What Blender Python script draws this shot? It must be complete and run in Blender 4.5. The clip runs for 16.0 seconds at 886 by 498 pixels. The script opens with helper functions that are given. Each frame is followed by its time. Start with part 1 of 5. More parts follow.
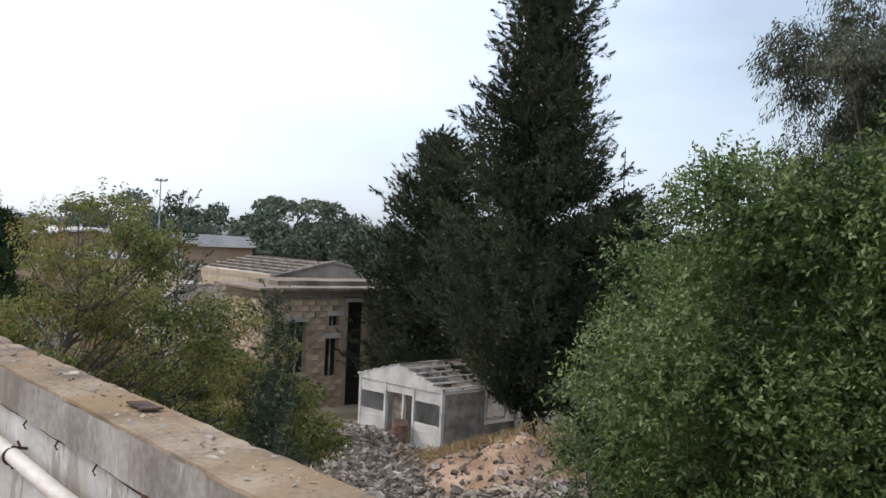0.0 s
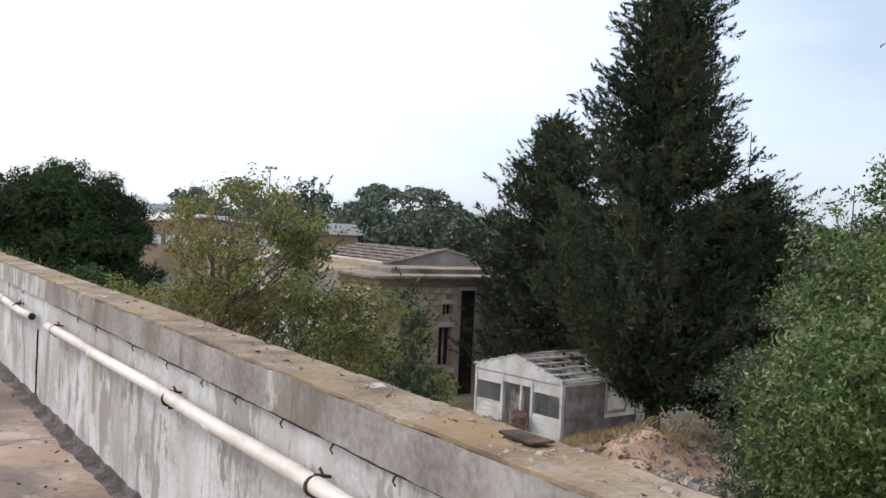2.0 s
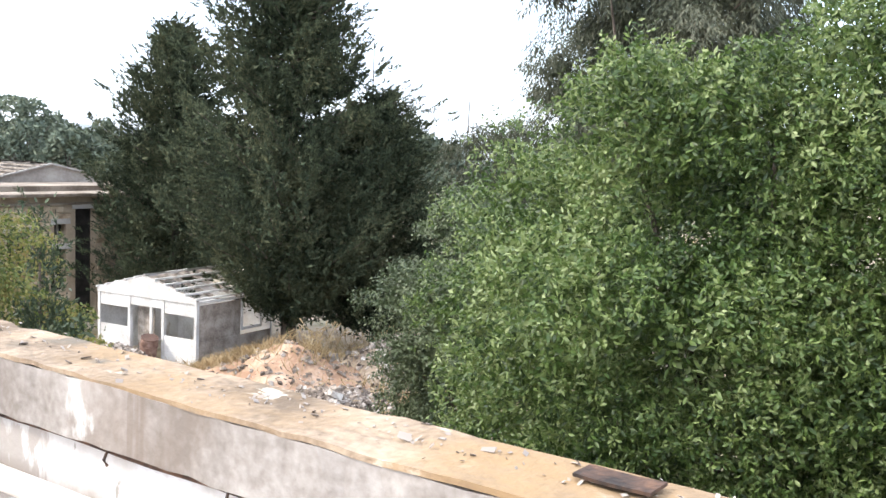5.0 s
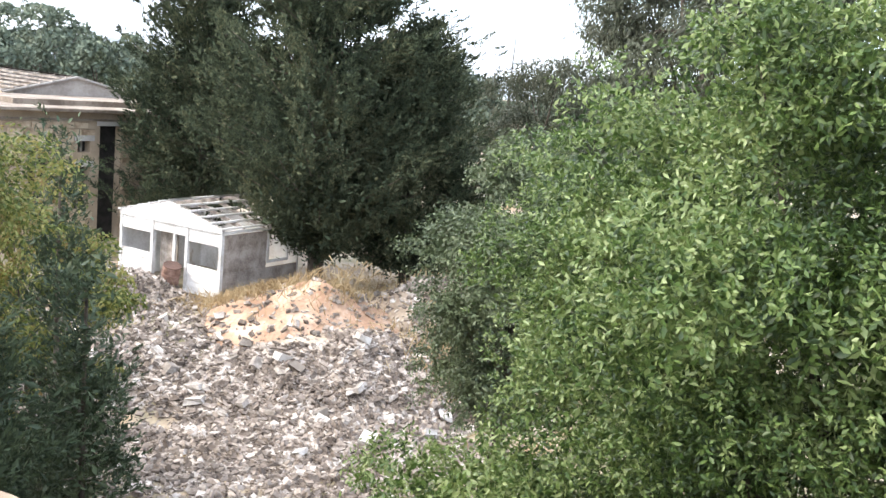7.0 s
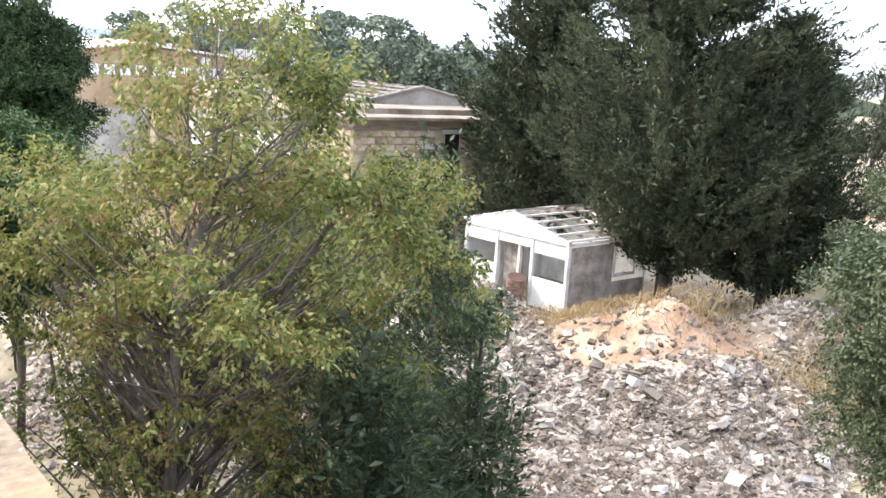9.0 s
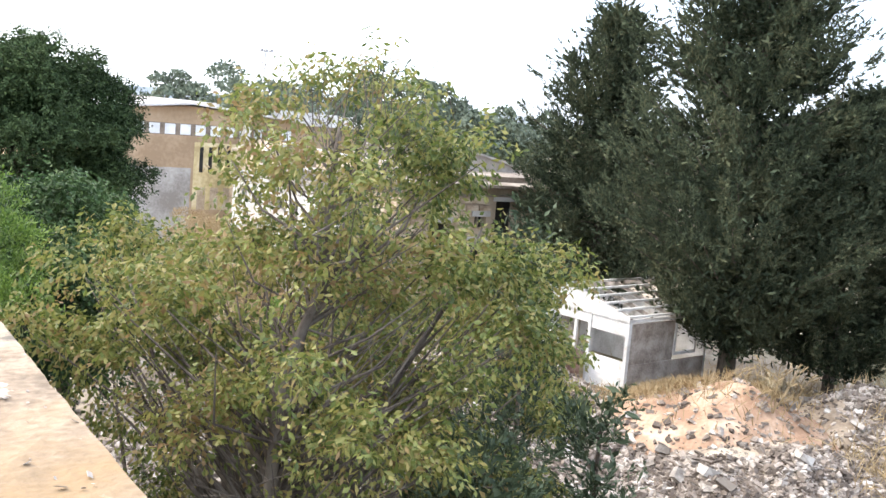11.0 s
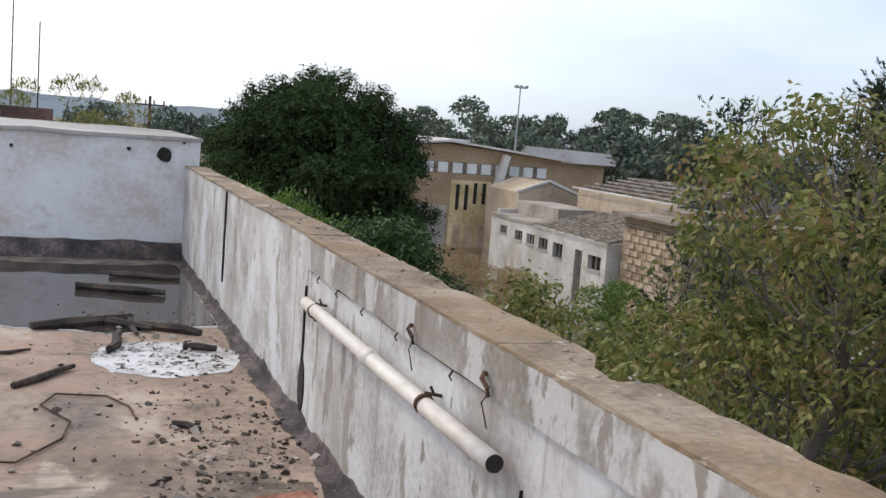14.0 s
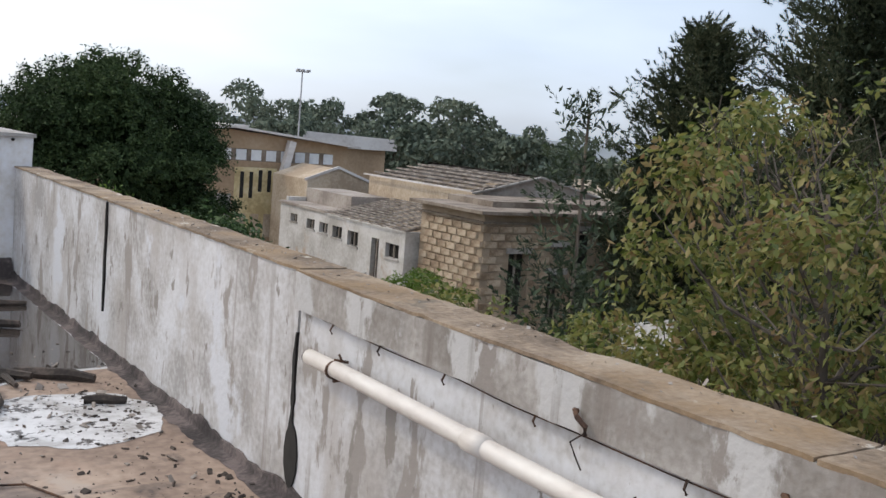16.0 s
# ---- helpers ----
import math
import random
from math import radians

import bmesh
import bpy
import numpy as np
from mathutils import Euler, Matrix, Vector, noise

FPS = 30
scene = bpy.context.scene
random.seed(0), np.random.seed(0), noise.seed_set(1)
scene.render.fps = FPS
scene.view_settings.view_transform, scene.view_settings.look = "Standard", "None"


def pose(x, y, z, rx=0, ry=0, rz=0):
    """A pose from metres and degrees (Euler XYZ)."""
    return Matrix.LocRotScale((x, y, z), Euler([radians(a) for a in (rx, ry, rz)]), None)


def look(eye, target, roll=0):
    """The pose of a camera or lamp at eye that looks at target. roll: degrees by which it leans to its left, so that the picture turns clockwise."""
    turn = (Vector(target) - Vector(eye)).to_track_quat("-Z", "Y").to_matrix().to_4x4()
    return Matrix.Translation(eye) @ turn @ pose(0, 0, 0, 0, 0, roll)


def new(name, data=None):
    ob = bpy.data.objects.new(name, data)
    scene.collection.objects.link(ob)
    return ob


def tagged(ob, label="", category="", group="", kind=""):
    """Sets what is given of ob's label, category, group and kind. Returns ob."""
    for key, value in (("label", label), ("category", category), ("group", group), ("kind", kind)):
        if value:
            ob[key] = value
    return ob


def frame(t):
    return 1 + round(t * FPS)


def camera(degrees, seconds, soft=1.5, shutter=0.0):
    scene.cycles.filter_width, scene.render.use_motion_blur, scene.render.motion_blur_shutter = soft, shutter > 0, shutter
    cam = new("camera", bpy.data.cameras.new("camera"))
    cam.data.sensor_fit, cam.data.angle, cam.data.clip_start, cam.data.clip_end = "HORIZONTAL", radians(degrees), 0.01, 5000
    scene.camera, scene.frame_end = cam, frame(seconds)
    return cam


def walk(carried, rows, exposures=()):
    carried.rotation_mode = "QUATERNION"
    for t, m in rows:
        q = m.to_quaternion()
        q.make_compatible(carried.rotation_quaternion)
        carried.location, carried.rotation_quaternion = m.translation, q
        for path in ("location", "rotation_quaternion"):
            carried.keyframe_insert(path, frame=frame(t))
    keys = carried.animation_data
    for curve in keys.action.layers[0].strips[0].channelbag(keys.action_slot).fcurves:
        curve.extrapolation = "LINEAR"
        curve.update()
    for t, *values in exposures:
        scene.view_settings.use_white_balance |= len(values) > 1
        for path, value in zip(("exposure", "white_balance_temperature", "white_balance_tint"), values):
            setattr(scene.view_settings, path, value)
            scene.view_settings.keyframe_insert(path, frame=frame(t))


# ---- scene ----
cam = camera(47.0, 16.0)
PATH = [
    (0, (-1.052, 0.034, 1.545), (0.14, 1.64, 1.519), 2.5),
    (0.5, (-1.1, 0.32, 1.538), (-0.034, 2.01, 1.465), 3.5),
    (1, (-1.275, 0.582, 1.522), (-0.25, 2.297, 1.419), 3.0),
    (1.5, (-1.309, 0.925, 1.497), (-0.298, 2.647, 1.389), 2.5),
    (2, (-1.373, 1.144, 1.496), (-0.333, 2.852, 1.438), 2.6),
    (2.5, (-1.531, 1.371, 1.485), (-0.303, 2.948, 1.395), 4.9),
    (3, (-1.583, 1.682, 1.48), (-0.231, 3.15, 1.36), 3.6),
    (3.5, (-1.623, 1.97, 1.495), (-0.192, 3.362, 1.37), 0.2),
    (3.7, (-1.623, 2.087, 1.496), (-0.111, 3.389, 1.374), 1.0),
    (5.8, (-0.907, 2.925, 1.526), (0.689, 4.11, 1.305), 2.4),
    (6, (-0.764, 3.151, 1.534), (0.794, 4.382, 1.298), 2.9),
    (6.5, (-0.56, 3.675, 1.482), (1.017, 4.872, 1.199), 7.3),
    (7, (-0.442, 3.873, 1.517), (1.123, 5.073, 1.185), 5.4),
    (7.5, (-0.399, 4.642, 1.51), (0.998, 6.036, 1.18), 5.6),
    (8, (-0.228, 5.253, 1.475), (1.079, 6.734, 1.164), 5.5),
    (8.5, (-0.231, 5.582, 1.483), (1.081, 7.058, 1.166), 4.8),
    (9, (-0.103, 5.963, 1.532), (1.022, 7.573, 1.154), 3.6),
    (9.2, (-0.127, 5.988, 1.523), (0.923, 7.642, 1.122), 7.6),
    (11.5, (-0.314, 7.847, 1.527), (0.76, 9.522, 1.332), 3.7),
    (12, (-0.487, 8.17, 1.575), (0.355, 9.978, 1.418), 4.5),
    (12.5, (-0.689, 8.603, 1.546), (0.124, 10.42, 1.351), 5.1),
    (13, (-0.809, 9.134, 1.509), (-0.208, 11.024, 1.257), 4.6),
    (13.5, (-1.01, 9.406, 1.523), (-0.619, 11.346, 1.234), 4.7),
    (14, (-1.156, 9.733, 1.517), (-0.452, 11.591, 1.286), 4.6),
    (14.5, (-1.316, 10.098, 1.519), (-0.606, 11.958, 1.329), 5.7),
    (15, (-1.494, 10.409, 1.498), (-0.619, 12.197, 1.302), 5.0),
    (15.5, (-1.657, 10.736, 1.516), (-0.574, 12.404, 1.303), 5.7),
    (16, (-1.768, 11.02, 1.533), (-0.66, 12.67, 1.307), 4.7),
]
walk(cam, [(t, look(eye, target, roll)) for t, eye, target, roll in PATH],
     [(0, -0.85), (2, -0.75), (2.5, -0.7), (3, -0.45), (3.7, -0.1), (5.8, 0.82), (7, 0.82), (9.2, 0.80), (11.3, 0.6), (11.7, 0.35), (12.2, -0.25), (12.6, -0.47), (13.3, -0.72), (14, -0.95), (16, -0.97)])

# ---- world and sun ----
SUN_AZ, SUN_EL = radians(-48), radians(44)      # azimuth from +y towards +x
sun_dir = Vector((math.sin(SUN_AZ) * math.cos(SUN_EL), math.cos(SUN_AZ) * math.cos(SUN_EL), math.sin(SUN_EL)))
world = bpy.data.worlds.new("sky")
scene.world = world
world.use_nodes = True
wn, wl = world.node_tree.nodes, world.node_tree.links
sky = wn.new("ShaderNodeTexSky")
sky.sky_type, sky.sun_disc = "NISHITA", False
sky.sun_elevation, sky.sun_rotation = SUN_EL, SUN_AZ
sky.air_density, sky.dust_density, sky.ozone_density = 1.2, 1.2, 2.5
cloud = wn.new("ShaderNodeTexNoise")
cloud.inputs["Scale"].default_value, cloud.inputs["Detail"].default_value = 1.6, 5
cmap = wn.new("ShaderNodeMapping")
cmap.inputs["Scale"].default_value = (1, 1, 3.5)
wtc = wn.new("ShaderNodeTexCoord")
wl.new(wtc.outputs["Generated"], cmap.inputs[0])
wl.new(cmap.outputs[0], cloud.inputs["Vector"])
cr = wn.new("ShaderNodeMapRange")
cr.inputs["From Min"].default_value, cr.inputs["From Max"].default_value = 0.38, 0.72
cr.inputs["To Min"].default_value, cr.inputs["To Max"].default_value = 0.45, 1.0
wl.new(cloud.outputs["Fac"], cr.inputs["Value"])
haze = wn.new("ShaderNodeMix")
haze.data_type = "RGBA"
wl.new(cr.outputs[0], haze.inputs["Factor"])
wl.new(sky.outputs[0], haze.inputs["A"])
dot = wn.new("ShaderNodeVectorMath")
dot.operation = "DOT_PRODUCT"
dot.inputs[1].default_value = sun_dir
wl.new(wtc.outputs["Generated"], dot.inputs[0])
glow = wn.new("ShaderNodeMapRange")
glow.interpolation_type = "SMOOTHSTEP"
glow.inputs["From Min"].default_value, glow.inputs["From Max"].default_value = -0.1, 1.0
glow.inputs["To Min"].default_value, glow.inputs["To Max"].default_value = 1.4, 2.35
wl.new(dot.outputs["Value"], glow.inputs["Value"])
veil = wn.new("ShaderNodeMapRange")
veil.interpolation_type = "SMOOTHSTEP"
veil.inputs["From Min"].default_value, veil.inputs["From Max"].default_value = 0.05, 0.75
wl.new(dot.outputs["Value"], veil.inputs["Value"])
tint = wn.new("ShaderNodeMix")
tint.data_type = "RGBA"
tint.inputs["A"].default_value, tint.inputs["B"].default_value = (8.4, 9.6, 11.8, 1), (10.2, 10.1, 10.2, 1)
wl.new(veil.outputs[0], tint.inputs["Factor"])
wl.new(tint.outputs["Result"], haze.inputs["B"])
lit = wn.new("ShaderNodeVectorMath")
lit.operation = "SCALE"
wl.new(haze.outputs["Result"], lit.inputs[0])
wl.new(glow.outputs[0], lit.inputs["Scale"])
bg = wn["Background"]
bg.inputs["Strength"].default_value = 0.14
wl.new(lit.outputs[0], bg.inputs["Color"])
sun = new("sun", bpy.data.lights.new("sun", "SUN"))
sun.data.energy, sun.data.angle, sun.data.color = 1.9, radians(5.0), (1.0, 0.87, 0.68)
sun.matrix_world = look(sun_dir * 50, (0, 0, 0))


# ---- materials ----
def mat(name, stops, scale=4.0, fine=40.0, rough=0.85, bump=0.3, metal=0.0, stretch=(1, 1, 1), island=0.0, objrand=0.0,
        translucent=0.0, spec=0.5, contrast=(0.35, 0.65)):
    """Two scales of noise through a colour ramp, with bump; optional variation by island or object."""
    m = bpy.data.materials.new(name)
    m.use_nodes = True
    n, l = m.node_tree.nodes, m.node_tree.links
    p = n["Principled BSDF"]
    tc = n.new("ShaderNodeTexCoord")
    mp = n.new("ShaderNodeMapping")
    mp.inputs["Scale"].default_value = stretch
    l.new(tc.outputs["Object"], mp.inputs[0])
    a, b = n.new("ShaderNodeTexNoise"), n.new("ShaderNodeTexNoise")
    for t, s, d in ((a, scale, 6), (b, fine, 4)):
        t.inputs["Scale"].default_value, t.inputs["Detail"].default_value = s, d
        l.new(mp.outputs[0], t.inputs["Vector"])
    mix = n.new("ShaderNodeMath")
    mix.operation = "MULTIPLY_ADD"
    l.new(b.outputs["Fac"], mix.inputs[0])
    mix.inputs[1].default_value = 0.4
    sub = n.new("ShaderNodeMath")
    sub.operation = "SUBTRACT"
    l.new(a.outputs["Fac"], sub.inputs[0])
    sub.inputs[1].default_value = 0.2
    l.new(sub.outputs[0], mix.inputs[2])
    fac = mix.outputs[0]
    for amount, source in ((island, "island"), (objrand, "object")):
        if amount:
            if source == "island":
                r = n.new("ShaderNodeNewGeometry").outputs["Random Per Island"]
            else:
                r = n.new("ShaderNodeObjectInfo").outputs["Random"]
            ma = n.new("ShaderNodeMath")
            ma.operation = "MULTIPLY_ADD"
            l.new(r, ma.inputs[0])
            ma.inputs[1].default_value = amount
            mb = n.new("ShaderNodeMath")
            mb.operation = "SUBTRACT"
            l.new(fac, mb.inputs[0])
            mb.inputs[1].default_value = amount / 2
            l.new(mb.outputs[0], ma.inputs[2])
            fac = ma.outputs[0]
    ramp = n.new("ShaderNodeValToRGB")
    lo, hi = contrast
    els = ramp.color_ramp.elements
    while len(els) < len(stops):
        els.new(0.5)
    for i, c in enumerate(stops):
        els[i].position = lo + (hi - lo) * i / max(1, len(stops) - 1)
        els[i].color = (*c, 1)
    l.new(fac, ramp.inputs[0])
    l.new(ramp.outputs[0], p.inputs["Base Color"])
    p.inputs["Roughness"].default_value, p.inputs["Metallic"].default_value = rough, metal
    p.inputs["Specular IOR Level"].default_value = spec
    if bump:
        bp = n.new("ShaderNodeBump")
        bp.inputs["Strength"].default_value, bp.inputs["Distance"].default_value = bump, 0.02
        l.new(mix.outputs[0], bp.inputs["Height"])
        l.new(bp.outputs[0], p.inputs["Normal"])
    if translucent:
        tr, ms = n.new("ShaderNodeBsdfTranslucent"), n.new("ShaderNodeMixShader")
        l.new(ramp.outputs[0], tr.inputs[0])
        ms.inputs[0].default_value = translucent
        l.new(p.outputs[0], ms.inputs[1])
        l.new(tr.outputs[0], ms.inputs[2])
        l.new(ms.outputs[0], n["Material Output"].inputs[0])
    return m


def layered(m, color, scale, lo, hi, stretch=(1, 1, 1), seed=0.0):
    """Lay patches of another colour over a material's base colour: stains, peeled paint, lichen."""
    n, l = m.node_tree.nodes, m.node_tree.links
    p = n["Principled BSDF"]
    src = p.inputs["Base Color"].links[0].from_socket
    tc, mp, t = n.new("ShaderNodeTexCoord"), n.new("ShaderNodeMapping"), n.new("ShaderNodeTexNoise")
    mp.inputs["Scale"].default_value, mp.inputs["Location"].default_value = stretch, (seed, seed * 0.7, seed * 1.3)
    l.new(tc.outputs["Object"], mp.inputs[0])
    l.new(mp.outputs[0], t.inputs["Vector"])
    t.inputs["Scale"].default_value, t.inputs["Detail"].default_value, t.inputs["Roughness"].default_value = scale, 8, 0.62
    r = n.new("ShaderNodeMapRange")
    r.inputs["From Min"].default_value, r.inputs["From Max"].default_value = lo, hi
    l.new(t.outputs["Fac"], r.inputs["Value"])
    mx = n.new("ShaderNodeMix")
    mx.data_type = "RGBA"
    mx.inputs["B"].default_value = (*color, 1)
    l.new(r.outputs[0], mx.inputs["Factor"])
    l.new(src, mx.inputs["A"])
    l.new(mx.outputs["Result"], p.inputs["Base Color"])
    return m


M = {}
M["paint"] = mat("peeling_white_paint", [(0.34, 0.325, 0.315), (0.46, 0.45, 0.445), (0.56, 0.56, 0.57), (0.62, 0.625, 0.645)], 2.2, 30, 0.8, 0.35)
layered(M["paint"], (0.40, 0.37, 0.345), 0.9, 0.50, 0.66, (1, 1.6, 0.8))
layered(M["paint"], (0.31, 0.285, 0.265), 2.3, 0.575, 0.60, (1, 1.5, 0.55), 7)
layered(M["paint"], (0.26, 0.24, 0.22), 6.0, 0.61, 0.635, (1, 1.3, 0.6), 17)
layered(M["paint"], (0.28, 0.25, 0.23), 1.2, 0.60, 0.72, (1, 8, 0.35), 23)
layered(M["paint"], (0.60, 0.615, 0.65), 1.6, 0.60, 0.64, (1, 1, 0.8), 13)
M["paint_tank"] = mat("whitewashed_plaster", [(0.60, 0.57, 0.53), (0.72, 0.71, 0.71), (0.78, 0.79, 0.82)], 1.6, 22, 0.85, 0.3)
layered(M["paint_tank"], (0.40, 0.34, 0.29), 2.2, 0.58, 0.74, (1, 1, 0.8), 3)
M["cap"] = mat("weathered_concrete", [(0.17, 0.151, 0.137), (0.26, 0.24, 0.225), (0.37, 0.35, 0.335)], 2.5, 35, 0.9, 0.5)
layered(M["cap"], (0.17, 0.135, 0.11), 1.0, 0.50, 0.68, (1, 1.4, 0.8), 5)
layered(M["cap"], (0.43, 0.42, 0.41), 2.6, 0.60, 0.64, (1, 1.3, 0.7), 15)
layered(M["cap"], (0.18, 0.165, 0.155), 2.0, 0.62, 0.64, (1, 1.6, 0.6), 25)
layered(M["cap"], (0.15, 0.12, 0.10), 1.4, 0.60, 0.74, (1, 7, 0.3), 33)
M["cap_pale"] = mat("pale_weathered_concrete", [(0.22, 0.20, 0.18), (0.31, 0.29, 0.27), (0.42, 0.40, 0.38)], 2.5, 35, 0.9, 0.5)
layered(M["cap_pale"], (0.49, 0.487, 0.485), 4.5, 0.50, 0.56, (1, 1.0, 0.6), 15)
layered(M["cap_pale"], (0.27, 0.245, 0.225), 7.0, 0.57, 0.60, (1, 1.2, 0.6), 35)
layered(M["cap_pale"], (0.20, 0.175, 0.155), 1.3, 0.58, 0.72, (1, 6.0, 0.35), 5)
M["captop"] = mat("lichened_concrete_top", [(0.13, 0.095, 0.065), (0.245, 0.185, 0.13), (0.36, 0.29, 0.215)], 3.0, 45, 0.95, 0.75)
layered(M["captop"], (0.50, 0.46, 0.39), 7, 0.62, 0.65, (1, 0.6, 1), 2)
layered(M["captop"], (0.27, 0.18, 0.095), 1.6, 0.48, 0.68, (1, 1, 1), 9)
layered(M["captop"], (0.13, 0.11, 0.085), 4.0, 0.60, 0.68, (1, 0.8, 1), 19)
M["roof"] = mat("stained_roof_screed", [(0.175, 0.124, 0.095), (0.30, 0.222, 0.172), (0.43, 0.33, 0.258)], 0.9, 18, 0.8, 0.3)
layered(M["roof"], (0.115, 0.095, 0.09), 0.75, 0.50, 0.64, (1, 0.8, 1), 4)
layered(M["roof"], (0.10, 0.075, 0.065), 4.0, 0.60, 0.70, (1, 0.6, 1), 21)
layered(M["roof"], (0.36, 0.24, 0.18), 1.3, 0.55, 0.7, (1, 1, 1), 11)
layered(M["roof"], (0.42, 0.345, 0.29), 2.4, 0.58, 0.64, (1, 0.7, 1), 31)
layered(M["roof"], (0.15, 0.118, 0.10), 1.6, 0.60, 0.68, (0.6, 2.2, 1), 41)
M["silt"] = mat("dark_roof_silt", [(0.07, 0.053, 0.044), (0.14, 0.108, 0.088), (0.24, 0.19, 0.155)], 6, 40, 0.8, 0.8)
M["tar"] = mat("old_bitumen", [(0.035, 0.028, 0.028), (0.07, 0.057, 0.055), (0.15, 0.12, 0.115)], 5, 40, 0.85, 0.7)
M["wall"] = mat("plain_render", [(0.33, 0.30, 0.27), (0.45, 0.42, 0.38), (0.52, 0.49, 0.45)], 1.0, 20, 0.9, 0.3)
M["pvc"] = mat("grimy_pvc", [(0.52, 0.47, 0.43), (0.66, 0.62, 0.58), (0.74, 0.71, 0.67)], 3, 30, 0.45, 0.05, stretch=(1, 0.4, 1))
# Near-black colour that paints the shade inside openings, cracks and other hollows.
M["hollow_shade"] = mat("painted_hollow_shade", [(0.012, 0.011, 0.010), (0.03, 0.027, 0.025)], 3, 20, 0.95, 0)
M["rust"] = mat("rusty_iron", [(0.025, 0.018, 0.015), (0.07, 0.04, 0.028), (0.14, 0.075, 0.045)], 9, 60, 0.85, 0.4, 0.2)
M["ground"] = mat("dry_soil", [(0.20, 0.155, 0.11), (0.32, 0.26, 0.19), (0.42, 0.36, 0.28)], 0.35, 6, 0.95, 0.6)
layered(M["ground"], (0.15, 0.14, 0.075), 0.16, 0.5, 0.62, (1, 1, 1), 3)
layered(M["ground"], (0.30, 0.21, 0.11), 0.3, 0.56, 0.66, (1, 1, 1), 8)
M["rubble"] = mat("broken_concrete", [(0.095, 0.075, 0.062), (0.185, 0.152, 0.128), (0.285, 0.242, 0.208), (0.50, 0.455, 0.415)], 2.0, 14, 0.92, 0.4, island=0.5, contrast=(0.25, 0.80))
M["rubble_part"] = mat("broken_concrete_slabs", [(0.17, 0.148, 0.128), (0.32, 0.288, 0.258), (0.52, 0.49, 0.455)], 2.0, 14, 0.92, 0.4, objrand=0.5, contrast=(0.28, 0.75))
M["tan"] = mat("sandy_spoil", [(0.28, 0.172, 0.112), (0.39, 0.258, 0.178), (0.51, 0.382, 0.292)], 0.9, 9, 0.95, 0.7)
M["greyheap"] = mat("grey_spoil", [(0.20, 0.155, 0.115), (0.32, 0.26, 0.20), (0.46, 0.39, 0.32)], 0.9, 9, 0.95, 0.7)
M["stone"] = mat("limestone_block", [(0.24, 0.175, 0.12), (0.39, 0.30, 0.215), (0.52, 0.43, 0.325)], 1.5, 14, 0.92, 0.5, objrand=0.35, contrast=(0.3, 0.7))
M["joint"] = mat("mortar", [(0.30, 0.235, 0.17), (0.40, 0.325, 0.245)], 2, 20, 0.95, 0.3)
M["beige"] = mat("stained_beige_render", [(0.36, 0.28, 0.20), (0.48, 0.39, 0.29), (0.56, 0.48, 0.38)], 0.5, 8, 0.92, 0.2)
layered(M["beige"], (0.25, 0.20, 0.16), 0.5, 0.56, 0.7, (1, 1, 0.5), 6)
M["whitewall"] = mat("flaking_whitewash", [(0.38, 0.36, 0.335), (0.50, 0.485, 0.465), (0.60, 0.59, 0.58)], 0.7, 9, 0.9, 0.2)
layered(M["whitewall"], (0.40, 0.32, 0.25), 0.6, 0.58, 0.66, (1, 1, 0.8), 2)
M["factory"] = mat("ochre_render", [(0.31, 0.22, 0.14), (0.40, 0.29, 0.19), (0.46, 0.35, 0.245)], 0.3, 5, 0.92, 0.1)
M["bleached"] = mat("bleached_yellow_render", [(0.42, 0.33, 0.17), (0.58, 0.48, 0.27), (0.68, 0.60, 0.40)], 0.8, 6, 0.9, 0.2)
M["roofsheet"] = mat("pale_roof_sheet", [(0.48, 0.45, 0.43), (0.60, 0.57, 0.55), (0.68, 0.66, 0.64)], 0.4, 6, 0.8, 0.1)
M["concrete"] = mat("grey_concrete", [(0.25, 0.23, 0.21), (0.36, 0.34, 0.32), (0.46, 0.44, 0.42)], 0.6, 9, 0.9, 0.2)
M["slab"] = mat("weathered_brown_slab", [(0.14, 0.11, 0.085), (0.22, 0.18, 0.145), (0.30, 0.255, 0.21)], 0.9, 9, 0.92, 0.3)
M["gable"] = mat("grey_gable_render", [(0.25, 0.215, 0.19), (0.34, 0.30, 0.265), (0.42, 0.38, 0.345)], 0.6, 8, 0.92, 0.2)
M["shed"] = mat("white_painted_board", [(0.48, 0.465, 0.45), (0.61, 0.60, 0.59), (0.69, 0.685, 0.68)], 1.2, 14, 0.7, 0.2)
layered(M["shed"], (0.42, 0.35, 0.29), 1.4, 0.60, 0.68, (1, 1, 0.7), 4)
M["bareboard"] = mat("bare_brown_board", [(0.20, 0.165, 0.14), (0.31, 0.265, 0.23), (0.42, 0.37, 0.33)], 2, 18, 0.9, 0.3)
M["timber"] = mat("grey_timber", [(0.16, 0.135, 0.115), (0.27, 0.235, 0.205), (0.40, 0.36, 0.32)], 3, 25, 0.9, 0.3)
M["burnt"] = mat("dark_rotten_wood", [(0.022, 0.018, 0.016), (0.05, 0.04, 0.034), (0.11, 0.085, 0.07)], 4, 40, 0.9, 0.6)
M["bark"] = mat("grey_bark", [(0.05, 0.038, 0.03), (0.10, 0.08, 0.065), (0.16, 0.135, 0.112)], 5, 30, 0.95, 0.7, stretch=(1, 1, 0.3))
M["brick"] = mat("red_brick", [(0.17, 0.07, 0.045), (0.30, 0.13, 0.085), (0.42, 0.25, 0.185)], 8, 50, 0.9, 0.4)
